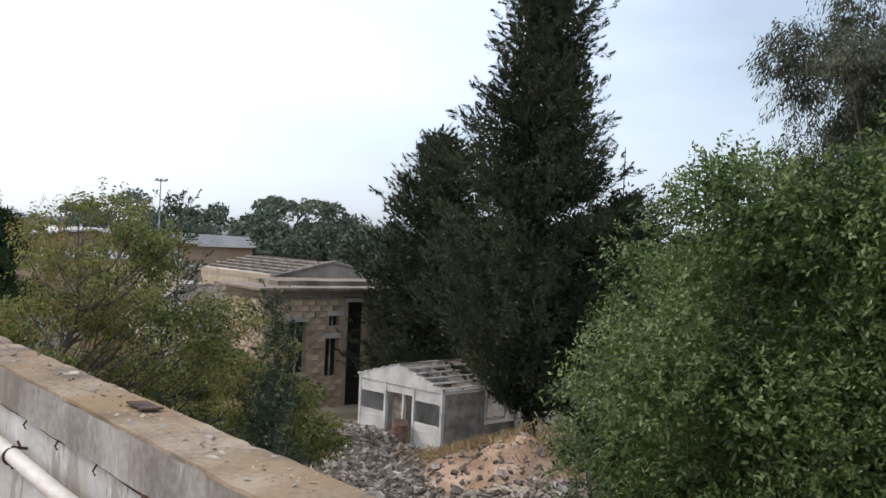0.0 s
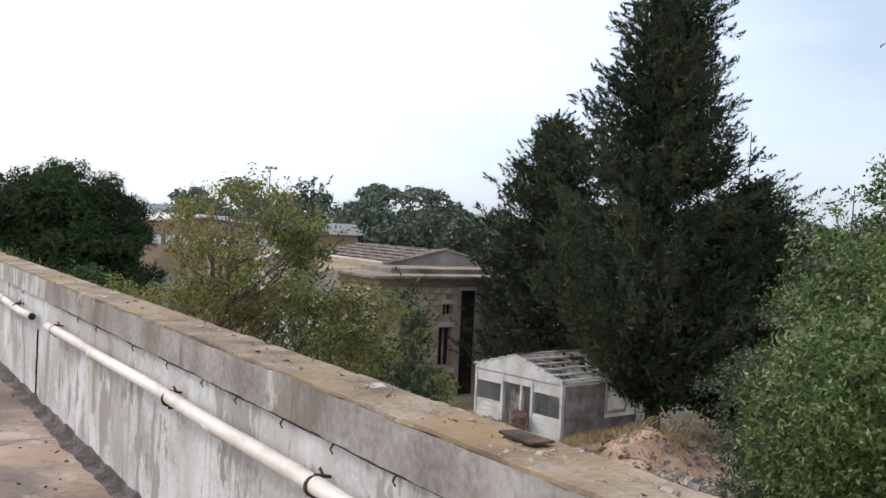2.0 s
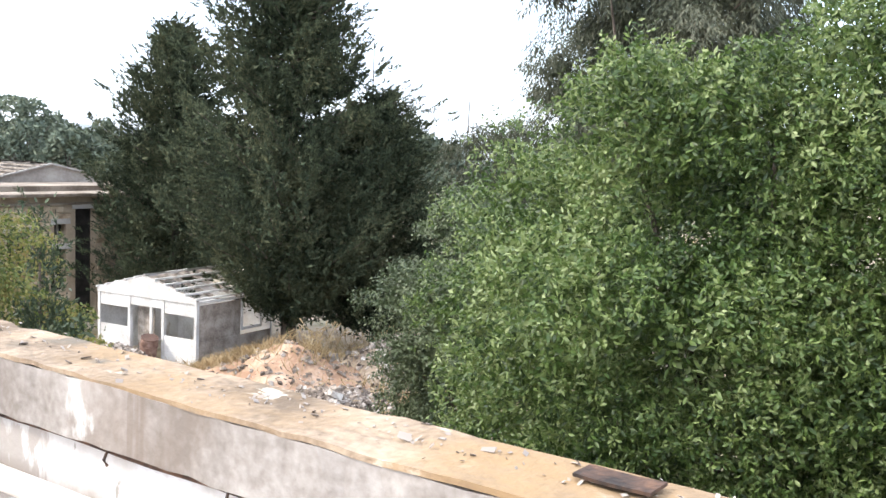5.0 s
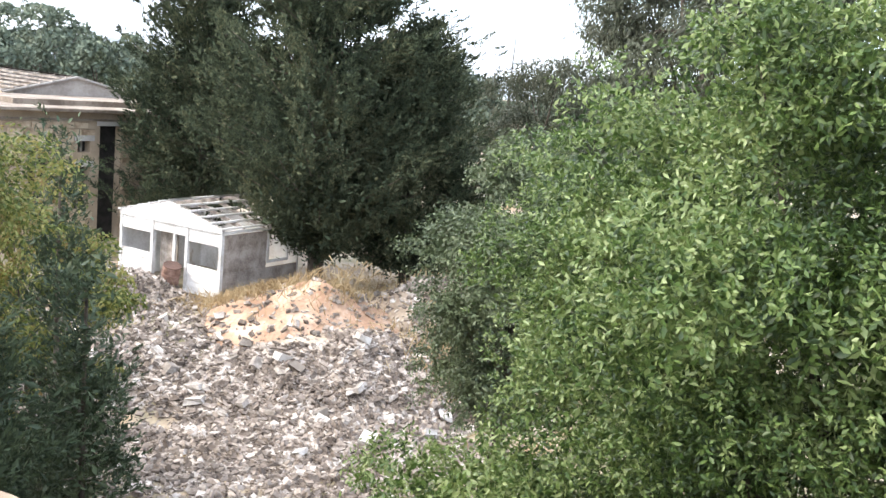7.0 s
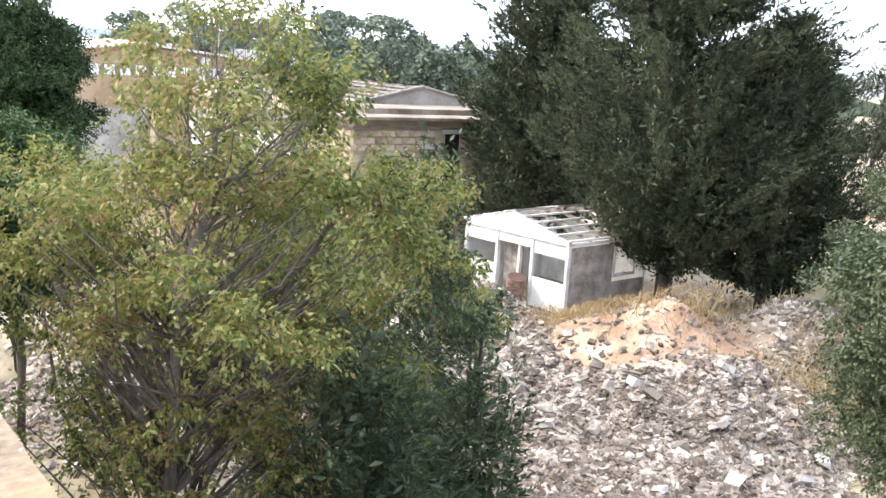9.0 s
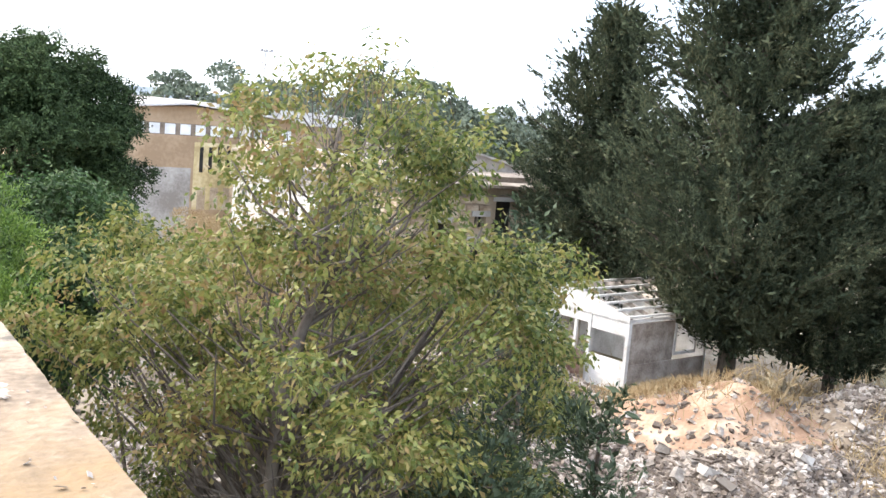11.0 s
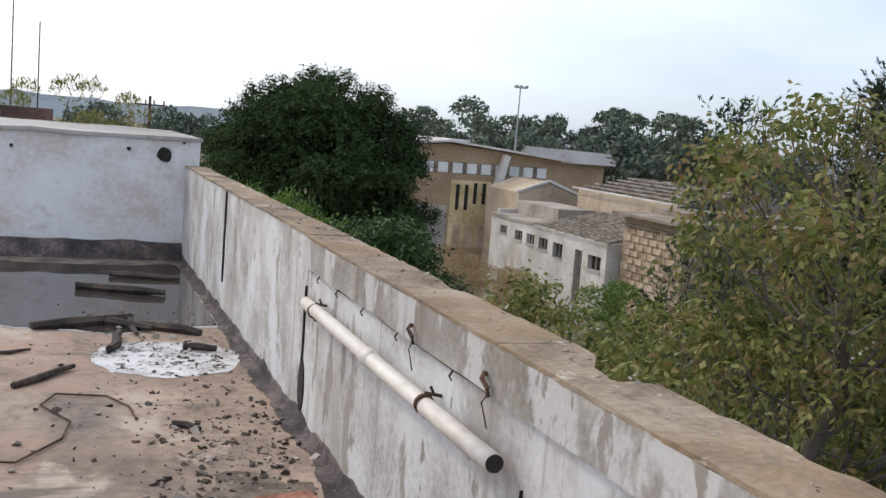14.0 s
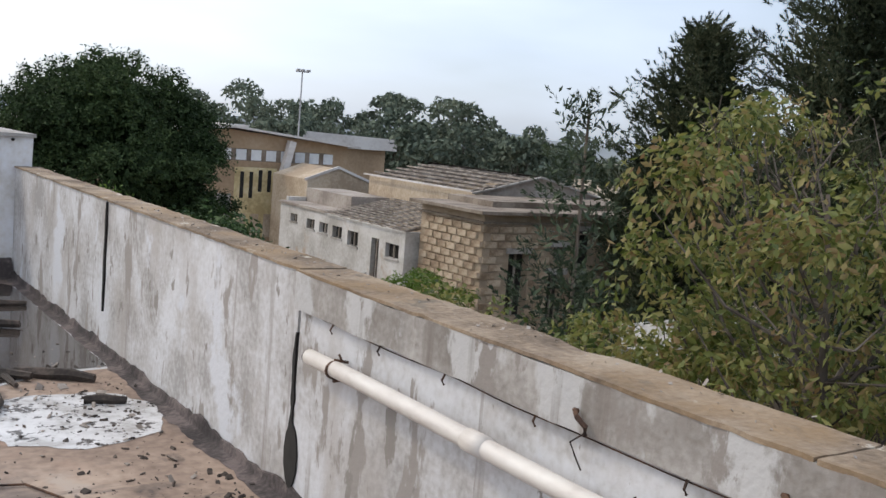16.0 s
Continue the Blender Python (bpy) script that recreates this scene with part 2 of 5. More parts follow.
M["drum"] = mat("faded_rusty_drum", [(0.13, 0.075, 0.058), (0.22, 0.13, 0.10), (0.32, 0.21, 0.17)], 4, 30, 0.85, 0.3)
M["steel"] = mat("galvanised_steel", [(0.30, 0.30, 0.31), (0.42, 0.42, 0.43)], 3, 20, 0.55, 0.05, 0.5)
M["brown"] = mat("brown_rusted_sheet", [(0.06, 0.035, 0.028), (0.105, 0.06, 0.048), (0.15, 0.09, 0.07)], 2, 20, 0.8, 0.2)
M["glass"] = mat("far_window", [(0.62, 0.64, 0.66), (0.78, 0.80, 0.82)], 1, 5, 0.4, 0)
M["carob"] = mat("carob_leaf", [(0.028, 0.054, 0.014), (0.068, 0.118, 0.026), (0.134, 0.19, 0.052), (0.225, 0.275, 0.11)], 0.9, 5, 0.42, 0, island=0.45, translucent=0.26, contrast=(0.28, 0.74))
M["cypress"] = mat("cypress_needles", [(0.021, 0.031, 0.019), (0.043, 0.059, 0.034), (0.077, 0.093, 0.053), (0.130, 0.136, 0.076)], 0.5, 4, 0.8, 0, island=0.45, spec=0.2, contrast=(0.2, 0.8))
M["young"] = mat("young_pine_needles", [(0.022, 0.038, 0.020), (0.045, 0.070, 0.033), (0.085, 0.112, 0.052)], 0.6, 5, 0.65, 0, island=0.45, translucent=0.12, contrast=(0.2, 0.8))
M["walnut"] = mat("autumn_leaf", [(0.06, 0.09, 0.021), (0.138, 0.172, 0.04), (0.218, 0.234, 0.062), (0.31, 0.28, 0.09), (0.265, 0.168, 0.078)], 0.6, 5, 0.5, 0, island=0.6, translucent=0.4, contrast=(0.16, 0.84))
M["olive"] = mat("grey_green_leaf", [(0.04, 0.06, 0.028), (0.08, 0.108, 0.05), (0.14, 0.17, 0.09)], 0.7, 5, 0.5, 0, island=0.5, translucent=0.2, contrast=(0.2, 0.8))
M["euc"] = mat("eucalyptus_leaf", [(0.038, 0.048, 0.030), (0.075, 0.088, 0.054), (0.135, 0.14, 0.095)], 0.5, 4, 0.55, 0, island=0.5, translucent=0.2, contrast=(0.2, 0.8))
M["oak"] = mat("dark_evergreen_leaf", [(0.016, 0.031, 0.012), (0.034, 0.059, 0.021), (0.066, 0.098, 0.034)], 0.5, 4, 0.75, 0, island=0.45, spec=0.2, contrast=(0.2, 0.8))
M["laurel"] = mat("dark_glossy_leaf", [(0.016, 0.036, 0.012), (0.036, 0.072, 0.022), (0.075, 0.125, 0.04)], 0.6, 5, 0.6, 0, island=0.5, translucent=0.12, spec=0.3, contrast=(0.2, 0.8))
M["bush"] = mat("bright_shrub_leaf", [(0.045, 0.095, 0.014), (0.11, 0.185, 0.026), (0.19, 0.275, 0.05)], 0.6, 5, 0.5, 0, island=0.5, translucent=0.3, contrast=(0.2, 0.8))
M["straw"] = mat("dry_grass", [(0.22, 0.15, 0.075), (0.36, 0.27, 0.15), (0.46, 0.37, 0.23)], 0.8, 6, 0.9, 0, island=0.5, translucent=0.2, contrast=(0.2, 0.8))
# Distance haze is painted into the next two colours.
M["fartree"] = mat("haze_tinted_tree_leaf", [(0.065, 0.09, 0.068), (0.11, 0.14, 0.10), (0.175, 0.20, 0.14)], 0.15, 1.5, 0.9, 0, island=0.5, contrast=(0.2, 0.8))
M["hill"] = mat("haze_tinted_hill", [(0.40, 0.46, 0.52), (0.47, 0.525, 0.58), (0.53, 0.575, 0.62)], 0.02, 0.2, 1.0, 0)
water = bpy.data.materials.new("puddle_water")
water.use_nodes = True
wp = water.node_tree.nodes["Principled BSDF"]
wp.inputs["Base Color"].default_value = (0.05, 0.042, 0.038, 1)
wp.inputs["Roughness"].default_value, wp.inputs["IOR"].default_value = 0.02, 1.33
wp.inputs["Specular IOR Level"].default_value = 0.9
M["water"] = water
# White here paints the sky's reflection as well as mineral residue.
M["residue"] = mat("white_residue_and_sky_reflection", [(0.42, 0.41, 0.40), (0.60, 0.60, 0.61), (0.70, 0.70, 0.71)], 5, 30, 0.25, 0.15)
layered(M["residue"], (0.06, 0.05, 0.045), 16, 0.56, 0.60, (1, 1, 1), 3)


# ---- mesh helpers ----
def thing(name, label, category, at=(0, 0, 0), group="", kind=""):
    ob = new(name)
    ob.location = at
    return tagged(ob, label, category, group, kind)


def link(name, me, material, parent=None, label=""):
    ob = new(name, me)
    if material:
        me.materials.append(material)
    if parent:
        ob.parent = parent
    if label:
        tagged(ob, label)
    return ob


def part(name, bm, material, parent=None, label="", smooth=False):
    me = bpy.data.meshes.new(name)
    bm.to_mesh(me)
    bm.free()
    if smooth:
        for f in me.polygons:
            f.use_smooth = True
    return link(name, me, material, parent, label)


def add_box(bm, x0, x1, y0, y1, z0, z1, bevel=0.0):
    r = bmesh.ops.create_cube(bm, size=1.0, matrix=Matrix.LocRotScale(((x0 + x1) / 2, (y0 + y1) / 2, (z0 + z1) / 2), None, (x1 - x0, y1 - y0, z1 - z0)))
    if bevel:
        es = list({e for v in r["verts"] for e in v.link_edges})
        bmesh.ops.bevel(bm, geom=es, offset=bevel, segments=2, affect="EDGES", profile=0.5)
    return bm


def box(x0, x1, y0, y1, z0, z1, bevel=0.0):
    return add_box(bmesh.new(), x0, x1, y0, y1, z0, z1, bevel)


def beam(bm, a, b, w, h=None, sides=4):
    """A straight bar between two points."""
    a, b = Vector(a), Vector(b)
    d = b - a
    m = Matrix.Translation((a + b) / 2) @ d.to_track_quat("Z", "Y").to_matrix().to_4x4()
    if sides == 4:
        bmesh.ops.create_cube(bm, size=1.0, matrix=m @ Matrix.Diagonal((w, h or w, d.length, 1)))
    else:
        bmesh.ops.create_cone(bm, cap_ends=True, segments=sides, radius1=w, radius2=h if h is not None else w, depth=d.length, matrix=m)
    return bm


def tube(points, radii, sides=6):
    """One skin along a bent line."""
    bm, rings = bmesh.new(), []
    pts = [Vector(p) for p in points]
    for i, p in enumerate(pts):
        d = (pts[min(i + 1, len(pts) - 1)] - pts[max(i - 1, 0)]).normalized()
        q = d.to_track_quat("Z", "Y")
        r = radii[i] if not isinstance(radii, (int, float)) else radii
        rings.append([bm.verts.new(p + q @ Vector((r * math.cos(a), r * math.sin(a), 0))) for a in [2 * math.pi * k / sides for k in range(sides)]])
    for a, b in zip(rings, rings[1:]):
        for k in range(sides):
            bm.faces.new((a[k], a[(k + 1) % sides], b[(k + 1) % sides], b[k]))
    bm.faces.new(rings[0][::-1]), bm.faces.new(rings[-1])
    return bm


def rough_up(bm, amount, scale, seed=0.0):
    for v in bm.verts:
        v.co += Vector(noise.noise_vector(v.co * scale + Vector((seed, seed, seed)))) * amount
    return bm


def cut(bm, step, axis):
    """Slice a mesh in even steps along an axis so that it can be made uneven."""
    lo, hi = min(v.co[axis] for v in bm.verts), max(v.co[axis] for v in bm.verts)
    no = Vector((0, 0, 0))
    no[axis] = 1
    k = lo + step
    while k < hi - step * 0.3:
        co = Vector((0, 0, 0))
        co[axis] = k
        bmesh.ops.bisect_plane(bm, geom=bm.verts[:] + bm.edges[:] + bm.faces[:], plane_co=co, plane_no=no)
        k += step
    return bm


# ---- foliage ----
def unit(v):
    return v / np.maximum(np.linalg.norm(v, axis=1, keepdims=True), 1e-9)


def leaf_mesh(name, centres, out, length, width, droop, spread, rng):
    """A mesh of folded leaves: centres and outward ways (n x 3); each leaf is four corners and two faces."""
    n = len(centres)
    way = unit(out * (1 - spread) + unit(rng.normal(size=(n, 3))) * spread + np.array([0, 0, -droop]))
    side = unit(np.cross(way, unit(rng.normal(size=(n, 3)))))
    up = np.cross(side, way)
    ln = (length * rng.uniform(0.65, 1.3, n))[:, None]
    wd = (width * rng.uniform(0.7, 1.25, n))[:, None]
    base, tip = centres - way * ln * 0.5, centres + way * ln * 0.5
    mid = centres + way * ln * 0.05
    lift = up * wd * 0.22
    verts = np.stack([base, mid + side * wd * 0.5 + lift, tip, mid - side * wd * 0.5 + lift], 1).reshape(-1, 3)
    k = np.arange(n) * 4
    faces = np.stack([k, k + 1, k + 2, k, k + 2, k + 3], 1).reshape(-1, 3)
    me = bpy.data.meshes.new(name)
    me.vertices.add(len(verts))
    me.vertices.foreach_set("co", verts.astype(np.float32).ravel())
    me.loops.add(faces.size)
    me.loops.foreach_set("vertex_index", faces.astype(np.int32).ravel())
    me.polygons.add(len(faces))
    me.polygons.foreach_set("loop_start", np.arange(0, faces.size, 3, dtype=np.int32))
    me.update()
    me.validate()
    return me


def shell(blobs, count, rng, depth=0.35):
    """Points in the outer shells of many clumps (x, y, z, rx, rz), with their outward ways."""
    b = np.array(blobs, float)
    w = b[:, 3] ** 2
    pick = rng.choice(len(b), count, p=w / w.sum())
    d = unit(rng.normal(size=(count, 3)))
    d[:, 2] = np.where(rng.random(count) < 0.6, np.abs(d[:, 2]), d[:, 2])
    r = 1 - depth * rng.random(count) ** 1.5
    lump = 1 + 0.16 * np.sin(d[:, 0] * 7 + pick) * np.cos(d[:, 1] * 6 + pick * 2)
    size = np.stack([b[pick, 3], b[pick, 3], b[pick, 4]], 1)
    return b[pick, :3] + d * size * (r * lump)[:, None], d


def sprigs(c, o, n, length, rng, fan=0.8, leaf=0.08):
    """Set n leaves round each of many short twigs; gives the leaves' centres and ways."""
    k = len(c)
    w = unit(o + 0.55 * unit(rng.normal(size=(k, 3))))
    a = unit(np.cross(w, unit(rng.normal(size=(k, 3)))))
    b = np.cross(w, a)
    s = np.linspace(0.0, 1.0, n)[None] + rng.normal(size=(k, n)) * 0.05
    ang = 2.4 * np.arange(n)[None] + rng.uniform(0, 6.28, (k, 1))
    side = np.cos(ang)[..., None] * a[:, None] + np.sin(ang)[..., None] * b[:, None]
    way = unit((w[:, None] * 0.55 + side * fan).reshape(-1, 3))
    pos = (c[:, None] + w[:, None] * (s * length * rng.uniform(0.6, 1.3, (k, 1)))[..., None]).reshape(-1, 3)
    return pos + way * leaf * 0.5, way


def thinned(c, o, size, keep, rng, seed):
    """Open gaps between the sprays, of about the given size."""
    q = c / size
    v = np.sin(q[:, 0] * 1.7 + 1.3 * np.sin(q[:, 2] * 1.1 + seed)) + np.sin(q[:, 1] * 1.9 + 1.2 * np.sin(q[:, 0] * 1.3 + seed)) + np.sin(q[:, 2] * 2.1 + 1.4 * np.sin(q[:, 1] * 1.2 + seed))
    ok = v + rng.normal(size=len(c)) * 0.5 > np.quantile(v, 1 - keep)
    return c[ok], o[ok]


def limbs(at, tips, r0, rng, height):
    """A tapered trunk with limbs towards the clumps."""
    base = Vector(at)
    top = base + Vector((rng.normal() * 0.15, rng.normal() * 0.15, height))
    bm = tube([base, base.lerp(top, 0.5) + Vector((0.08, -0.06, 0)), top], [r0, r0 * 0.8, r0 * 0.55], 8)
    for t in tips:
        t = Vector(t)
        s = base.lerp(top, rng.uniform(0.45, 1.0))
        m = s.lerp(t, 0.5) + Vector((rng.normal() * 0.15, rng.normal() * 0.15, rng.uniform(0.0, 0.35)))
        sub = tube([s, m, t], [r0 * 0.36, r0 * 0.2, r0 * 0.07], 5)
        me = bpy.data.meshes.new("limb")
        sub.to_mesh(me)
        sub.free()
        bm.from_mesh(me)
        bpy.data.meshes.remove(me)
    return bm


def broadleaf(name, label, at, blobs, leaves, leaf, material, trunk=0.16, seed=1, droop=0.3, spread=0.6, depth=0.45, category="tree", group="", height=None, inner=0, twig=0, gap=0.0, keep=0.7):
    """A tree or bush of clumps; twig: leaves on each twig; gap: size of the openings between sprays."""
    rng = np.random.default_rng(seed)
    ob = thing(name, label, category, group=group)
    tips = [blobs[i][:3] for i in rng.choice(len(blobs), min(len(blobs), 14), replace=False)]
    zs = [b[2] for b in blobs]
    h = height or (min(zs) + 0.35 * (max(zs) - min(zs)) - at[2])
    part("trunk", limbs(at, tips, trunk, rng, h), M["bark"], ob, smooth=True)
    c, o = shell(blobs, leaves // twig if twig else leaves, rng, depth)
    if gap:
        c, o = thinned(c, o, gap, keep, rng, seed)
    if twig:
        c, o = sprigs(c, o, twig, leaf[0] * 2.6, rng, leaf=leaf[0])
    link("crown", leaf_mesh("crown", c, o, leaf[0], leaf[1], droop, 0.3 if twig else spread, rng), M[material], ob)
    if inner:
        c, o = shell([(*b[:3], b[3] * 0.62, b[4] * 0.62) for b in blobs], inner, rng, 0.6)
        link("inner_foliage", leaf_mesh("inner_foliage", c, o, leaf[0] * 1.45, leaf[1] * 1.6, droop, 0.8, rng), M[material], ob)
    return ob


def open_tree(name, label, stem, blobs, leaves, leaf, material, radius, seed, twig=8, droop=0.5):
    """A thin-crowned tree: a bent stem, a branch to every clump, twigs and hanging leaves."""
    rng = np.random.default_rng(seed)
    ob = thing(name, label, "tree")
    n = len(stem)
    part("trunk", tube(stem, [radius * (1 - 0.85 * i / (n - 1)) for i in range(n)], 9), M["bark"], ob, smooth=True)
    fine = []
    for a, b in zip(stem, stem[1:]):
        fine += [Vector(a).lerp(Vector(b), k / 6) for k in range(6)]
    bm = bmesh.new()
    for b in blobs:
        tip = Vector(b[:3])
        below = [p for p in fine if p.z < tip.z - 0.55 * (tip - p).length] or fine[15:23]
        s = min(below, key=lambda p: (p - tip).length + rng.uniform(0, 0.5))
        m = s.lerp(tip, 0.45) + Vector((rng.normal() * 0.14, rng.normal() * 0.14, rng.uniform(-0.25, 0.1)))
        reach = (tip - s).length
        for p, q, ra, rb in ((s, m, 0.007 + 0.007 * reach, 0.005 + 0.004 * reach), (m, tip, 0.005 + 0.004 * reach, 0.003)):
            beam(bm, p, q, ra, rb, 5)
        for _ in range(2):
            p = m.lerp(tip, rng.uniform(0.3, 1.0))
            beam(bm, p, p + Vector((rng.normal(), rng.normal(), rng.normal() * 0.7 + 0.3)) * b[3] * 0.7, 0.005, 0.002, 4)
    tagged(part("branch", bm, M["bark"], ob), kind="stuff")
    c, o = shell(blobs, leaves // twig, rng, 0.95)
    c, o = thinned(c, o, 0.36, 0.5, rng, seed)
    c, o = sprigs(c, o, twig, leaf[0] * 2.8, rng, leaf=leaf[0])
    link("crown", leaf_mesh("crown", c, o, leaf[0], leaf[1], droop, 0.3, rng), M[material], ob)
    return ob


def clumps(rng, n, centre, size, r, squash=0.8, loose=False):
    """Clumps over an ellipsoid: most in an even outer layer, the rest within; loose: all through it."""
    k = np.arange(n) + 0.5
    z = 1 - 2 * k / n
    a = k * 2.39996 + rng.uniform(0, 6)
    d = np.stack([np.cos(a) * np.sqrt(1 - z * z), np.sin(a) * np.sqrt(1 - z * z), z], 1) + rng.normal(size=(n, 3)) * 0.12
    far = rng.uniform(0.25, 1.0, n) ** 0.5 if loose else np.where(rng.random(n) < 0.8, rng.uniform(0.8, 1.06, n), rng.uniform(0.4, 0.8, n))
    p = np.array(centre) + unit(d) * np.array(size) * far[:, None]
    rr = rng.uniform(r * 0.7, r * 1.3, n)
    return [(*p[i], rr[i], rr[i] * squash) for i in range(n)]


def conifer(name, label, at, height, profile, plumes, per, plume, leaf, material, seed, trunk=0.2, upward=0.5, branches=300, fork=0.0):
    """A spire of branches that curve up at the tips, each clothed with plumes of short sprays.
    profile: (height fraction, reach); fork: how far two leaders stand apart at the top."""
    rng = np.random.default_rng(seed)
    ob = thing(name, label, "tree")
    base = np.array(at, float)
    nb = branches
    hs, rs = np.array([p[0] for p in profile]), np.array([p[1] for p in profile])
    h = hs[0] + (hs[-1] - hs[0]) * rng.random(nb) ** 1.1
    ang = rng.uniform(0, 2 * np.pi, nb)
    reach = np.interp(h, hs, rs) * rng.uniform(0.55, 1.18, nb) * (1 + 0.18 * np.sin(ang * 3 + h * 11))
    lead = np.where(rng.random(nb) < 0.5, -1.0, 1.0) * fork * np.clip((h - 0.72) / 0.28, 0, 1)
    axis = base + np.stack([lead * 0.7, -lead * 0.7, h * height], 1)
    out = np.stack([np.cos(ang), np.sin(ang), np.zeros(nb)], 1)

    def on(i, t):
        return axis[i] + out[i] * (reach[i] * t)[:, None] + np.array([0, 0, 1.0]) * (reach[i] * upward * (t ** 2.2 - 0.18 * t))[:, None]

    w = reach + 0.12 * rs.max()
    i = rng.choice(nb, plumes, p=w / w.sum())
    t = rng.uniform(0.06, 1.0, plumes) ** 0.62
    c = on(i, t) + rng.normal(size=(plumes, 3)) * (plume * 0.35)
    d = unit(out[i] * (0.35 + 0.5 * t)[:, None] + np.array([0, 0, 1.0]) * (0.25 + upward * t)[:, None] + 0.45 * unit(rng.normal(size=(plumes, 3))))
    ln = plume * rng.uniform(0.6, 1.35, plumes)
    s = rng.random((plumes, per)) ** 0.8
    rad = unit(rng.normal(size=(plumes * per, 3))).reshape(plumes, per, 3)
    pos = c[:, None] + d[:, None] * (s * ln[:, None])[..., None] + rad * (0.42 * ln[:, None] * (1.1 - s) * rng.random((plumes, per)))[..., None]
    way = unit((d[:, None] + rad * 0.75).reshape(-1, 3))
    bm = tube([at, (at[0] + 0.03, at[1], at[2] + height * 0.5), (at[0], at[1], at[2] + height * 0.96)], [trunk, trunk * 0.6, 0.02], 8)
    part("trunk", bm, M["bark"], ob, smooth=True)
    bm = bmesh.new()
    for k in range(0, nb, 3):
        q = np.array([k, k, k])
        p0, p1, p2 = on(q, np.array([0.0, 0.5, 0.9]))
        beam(bm, p0, p1, trunk * 0.14, trunk * 0.08, 5)
        beam(bm, p1, p2, trunk * 0.08, trunk * 0.03, 5)
    tagged(part("branch", bm, M["bark"], ob), kind="stuff")
    link("crown", leaf_mesh("crown", pos.reshape(-1, 3), way, leaf[0], leaf[1], -0.1, 0.25, rng), M[material], ob)
    i = rng.choice(nb, plumes * 3, p=w / w.sum())
    t = rng.uniform(0.1, 0.8, len(i))
    c = on(i, t) + rng.normal(size=(len(i), 3)) * (plume * 0.5)
    link("inner_foliage", leaf_mesh("inner_foliage", c, out[i], leaf[0] * 1.5, leaf[1] * 2.2, 0.1, 0.6, rng), M[material], ob)
    return ob


# ---- ground ----
def ground_z(x, y):
    s = min(1.0, max(0.0, ((20.5 - x) + (28.0 - y)) / 9.0))
    z = -6.3 - 1.6 * s ** 3
    far = max(0.0, math.hypot(x - 10, y - 25) - 60)
    return z - 0.004 * min(far, 200) + 0.10 * noise.noise((x * 0.35, y * 0.35, 0)) * (1 if far < 1 else 0.3)


def grid_mesh(name, xs, ys, zfun):
    verts = [(x, y, zfun(x, y)) for y in ys for x in xs]
    w = len(xs)
    faces = [(j * w + i, j * w + i + 1, (j + 1) * w + i + 1, (j + 1) * w + i) for j in range(len(ys) - 1) for i in range(w - 1)]
    me = bpy.data.meshes.new(name)
    me.from_pydata(verts, [], faces)
    for f in me.polygons:
        f.use_smooth = True
    return me


def graded(lo, hi, step, far):
    c = list(np.arange(lo, hi + 0.01, step))
    out, k = [], step
    a, b = lo, hi
    while k < far:
        k *= 1.5
        a, b = a - k, b + k
        c = [a] + c + [b]
    return [float(v) for v in c]


g = link("ground", grid_mesh("ground", graded(-10, 40, 0.8, 900), graded(-10, 65, 0.8, 900), ground_z), M["ground"])
tagged(g, "dry sandy earth with weeds round the ruins", "ground", kind="structure")

# ---- the roof that the camera walks on ----
YN, YS, XW = 25.0, -7.0, -14.0
bm = box(XW, 0.0, YS, YN, -0.25, 0.0)
tagged(part("floor", bm, M["roof"]), "stained pinkish cement roof floor with tar patches", "roof floor", kind="structure")
bm = box(XW, 0.205, YS, YN + 0.2, -8.4, -0.252)
tagged(part("wall_building", bm, M["wall"]), "plain rendered wall of the building below the roof", "wall", kind="structure")

# parapet: painted wall below, proud concrete cap above
par = thing("wall_parapet", "white painted roof parapet with peeling paint and concrete coping", "parapet", kind="structure")
STEP_Y = 14.62
bm = cut(cut(box(0.0, 0.19, YS, STEP_Y, -0.25, 0.80), 0.22, 1), 0.2, 2)
part("painted_wall", rough_up(bm, 0.006, 2.2), M["paint"], par)


def chipped(bm):
    """Break the arrises here and there, and knock one corner off."""
    for v in bm.verts:
        x, y, z = v.co
        k = noise.noise((y * 3.3, 0.5 if x > 0.1 else 8.5, 2.0)) + 0.5 * noise.noise((y * 9.0, 3.5 if x > 0.1 else 5.5, 4.0))
        if z > 0.9 and k > 0.30:
            v.co.z -= 0.016 * (k - 0.30)
            v.co.x += (0.03 if x < 0.0 else -0.02 if x > 0.17 else 0.0) * (k - 0.30)
        near = 1 - abs(y - 11.95) / 0.13
        if near > 0 and x > 0.08 and z > 0.9:
            v.co.x -= 0.045 * min(1.0, near * 2) * (x - 0.06) / 0.14
            v.co.z -= 0.02 * min(1.0, near * 2) * (x > 0.1)
    return bm


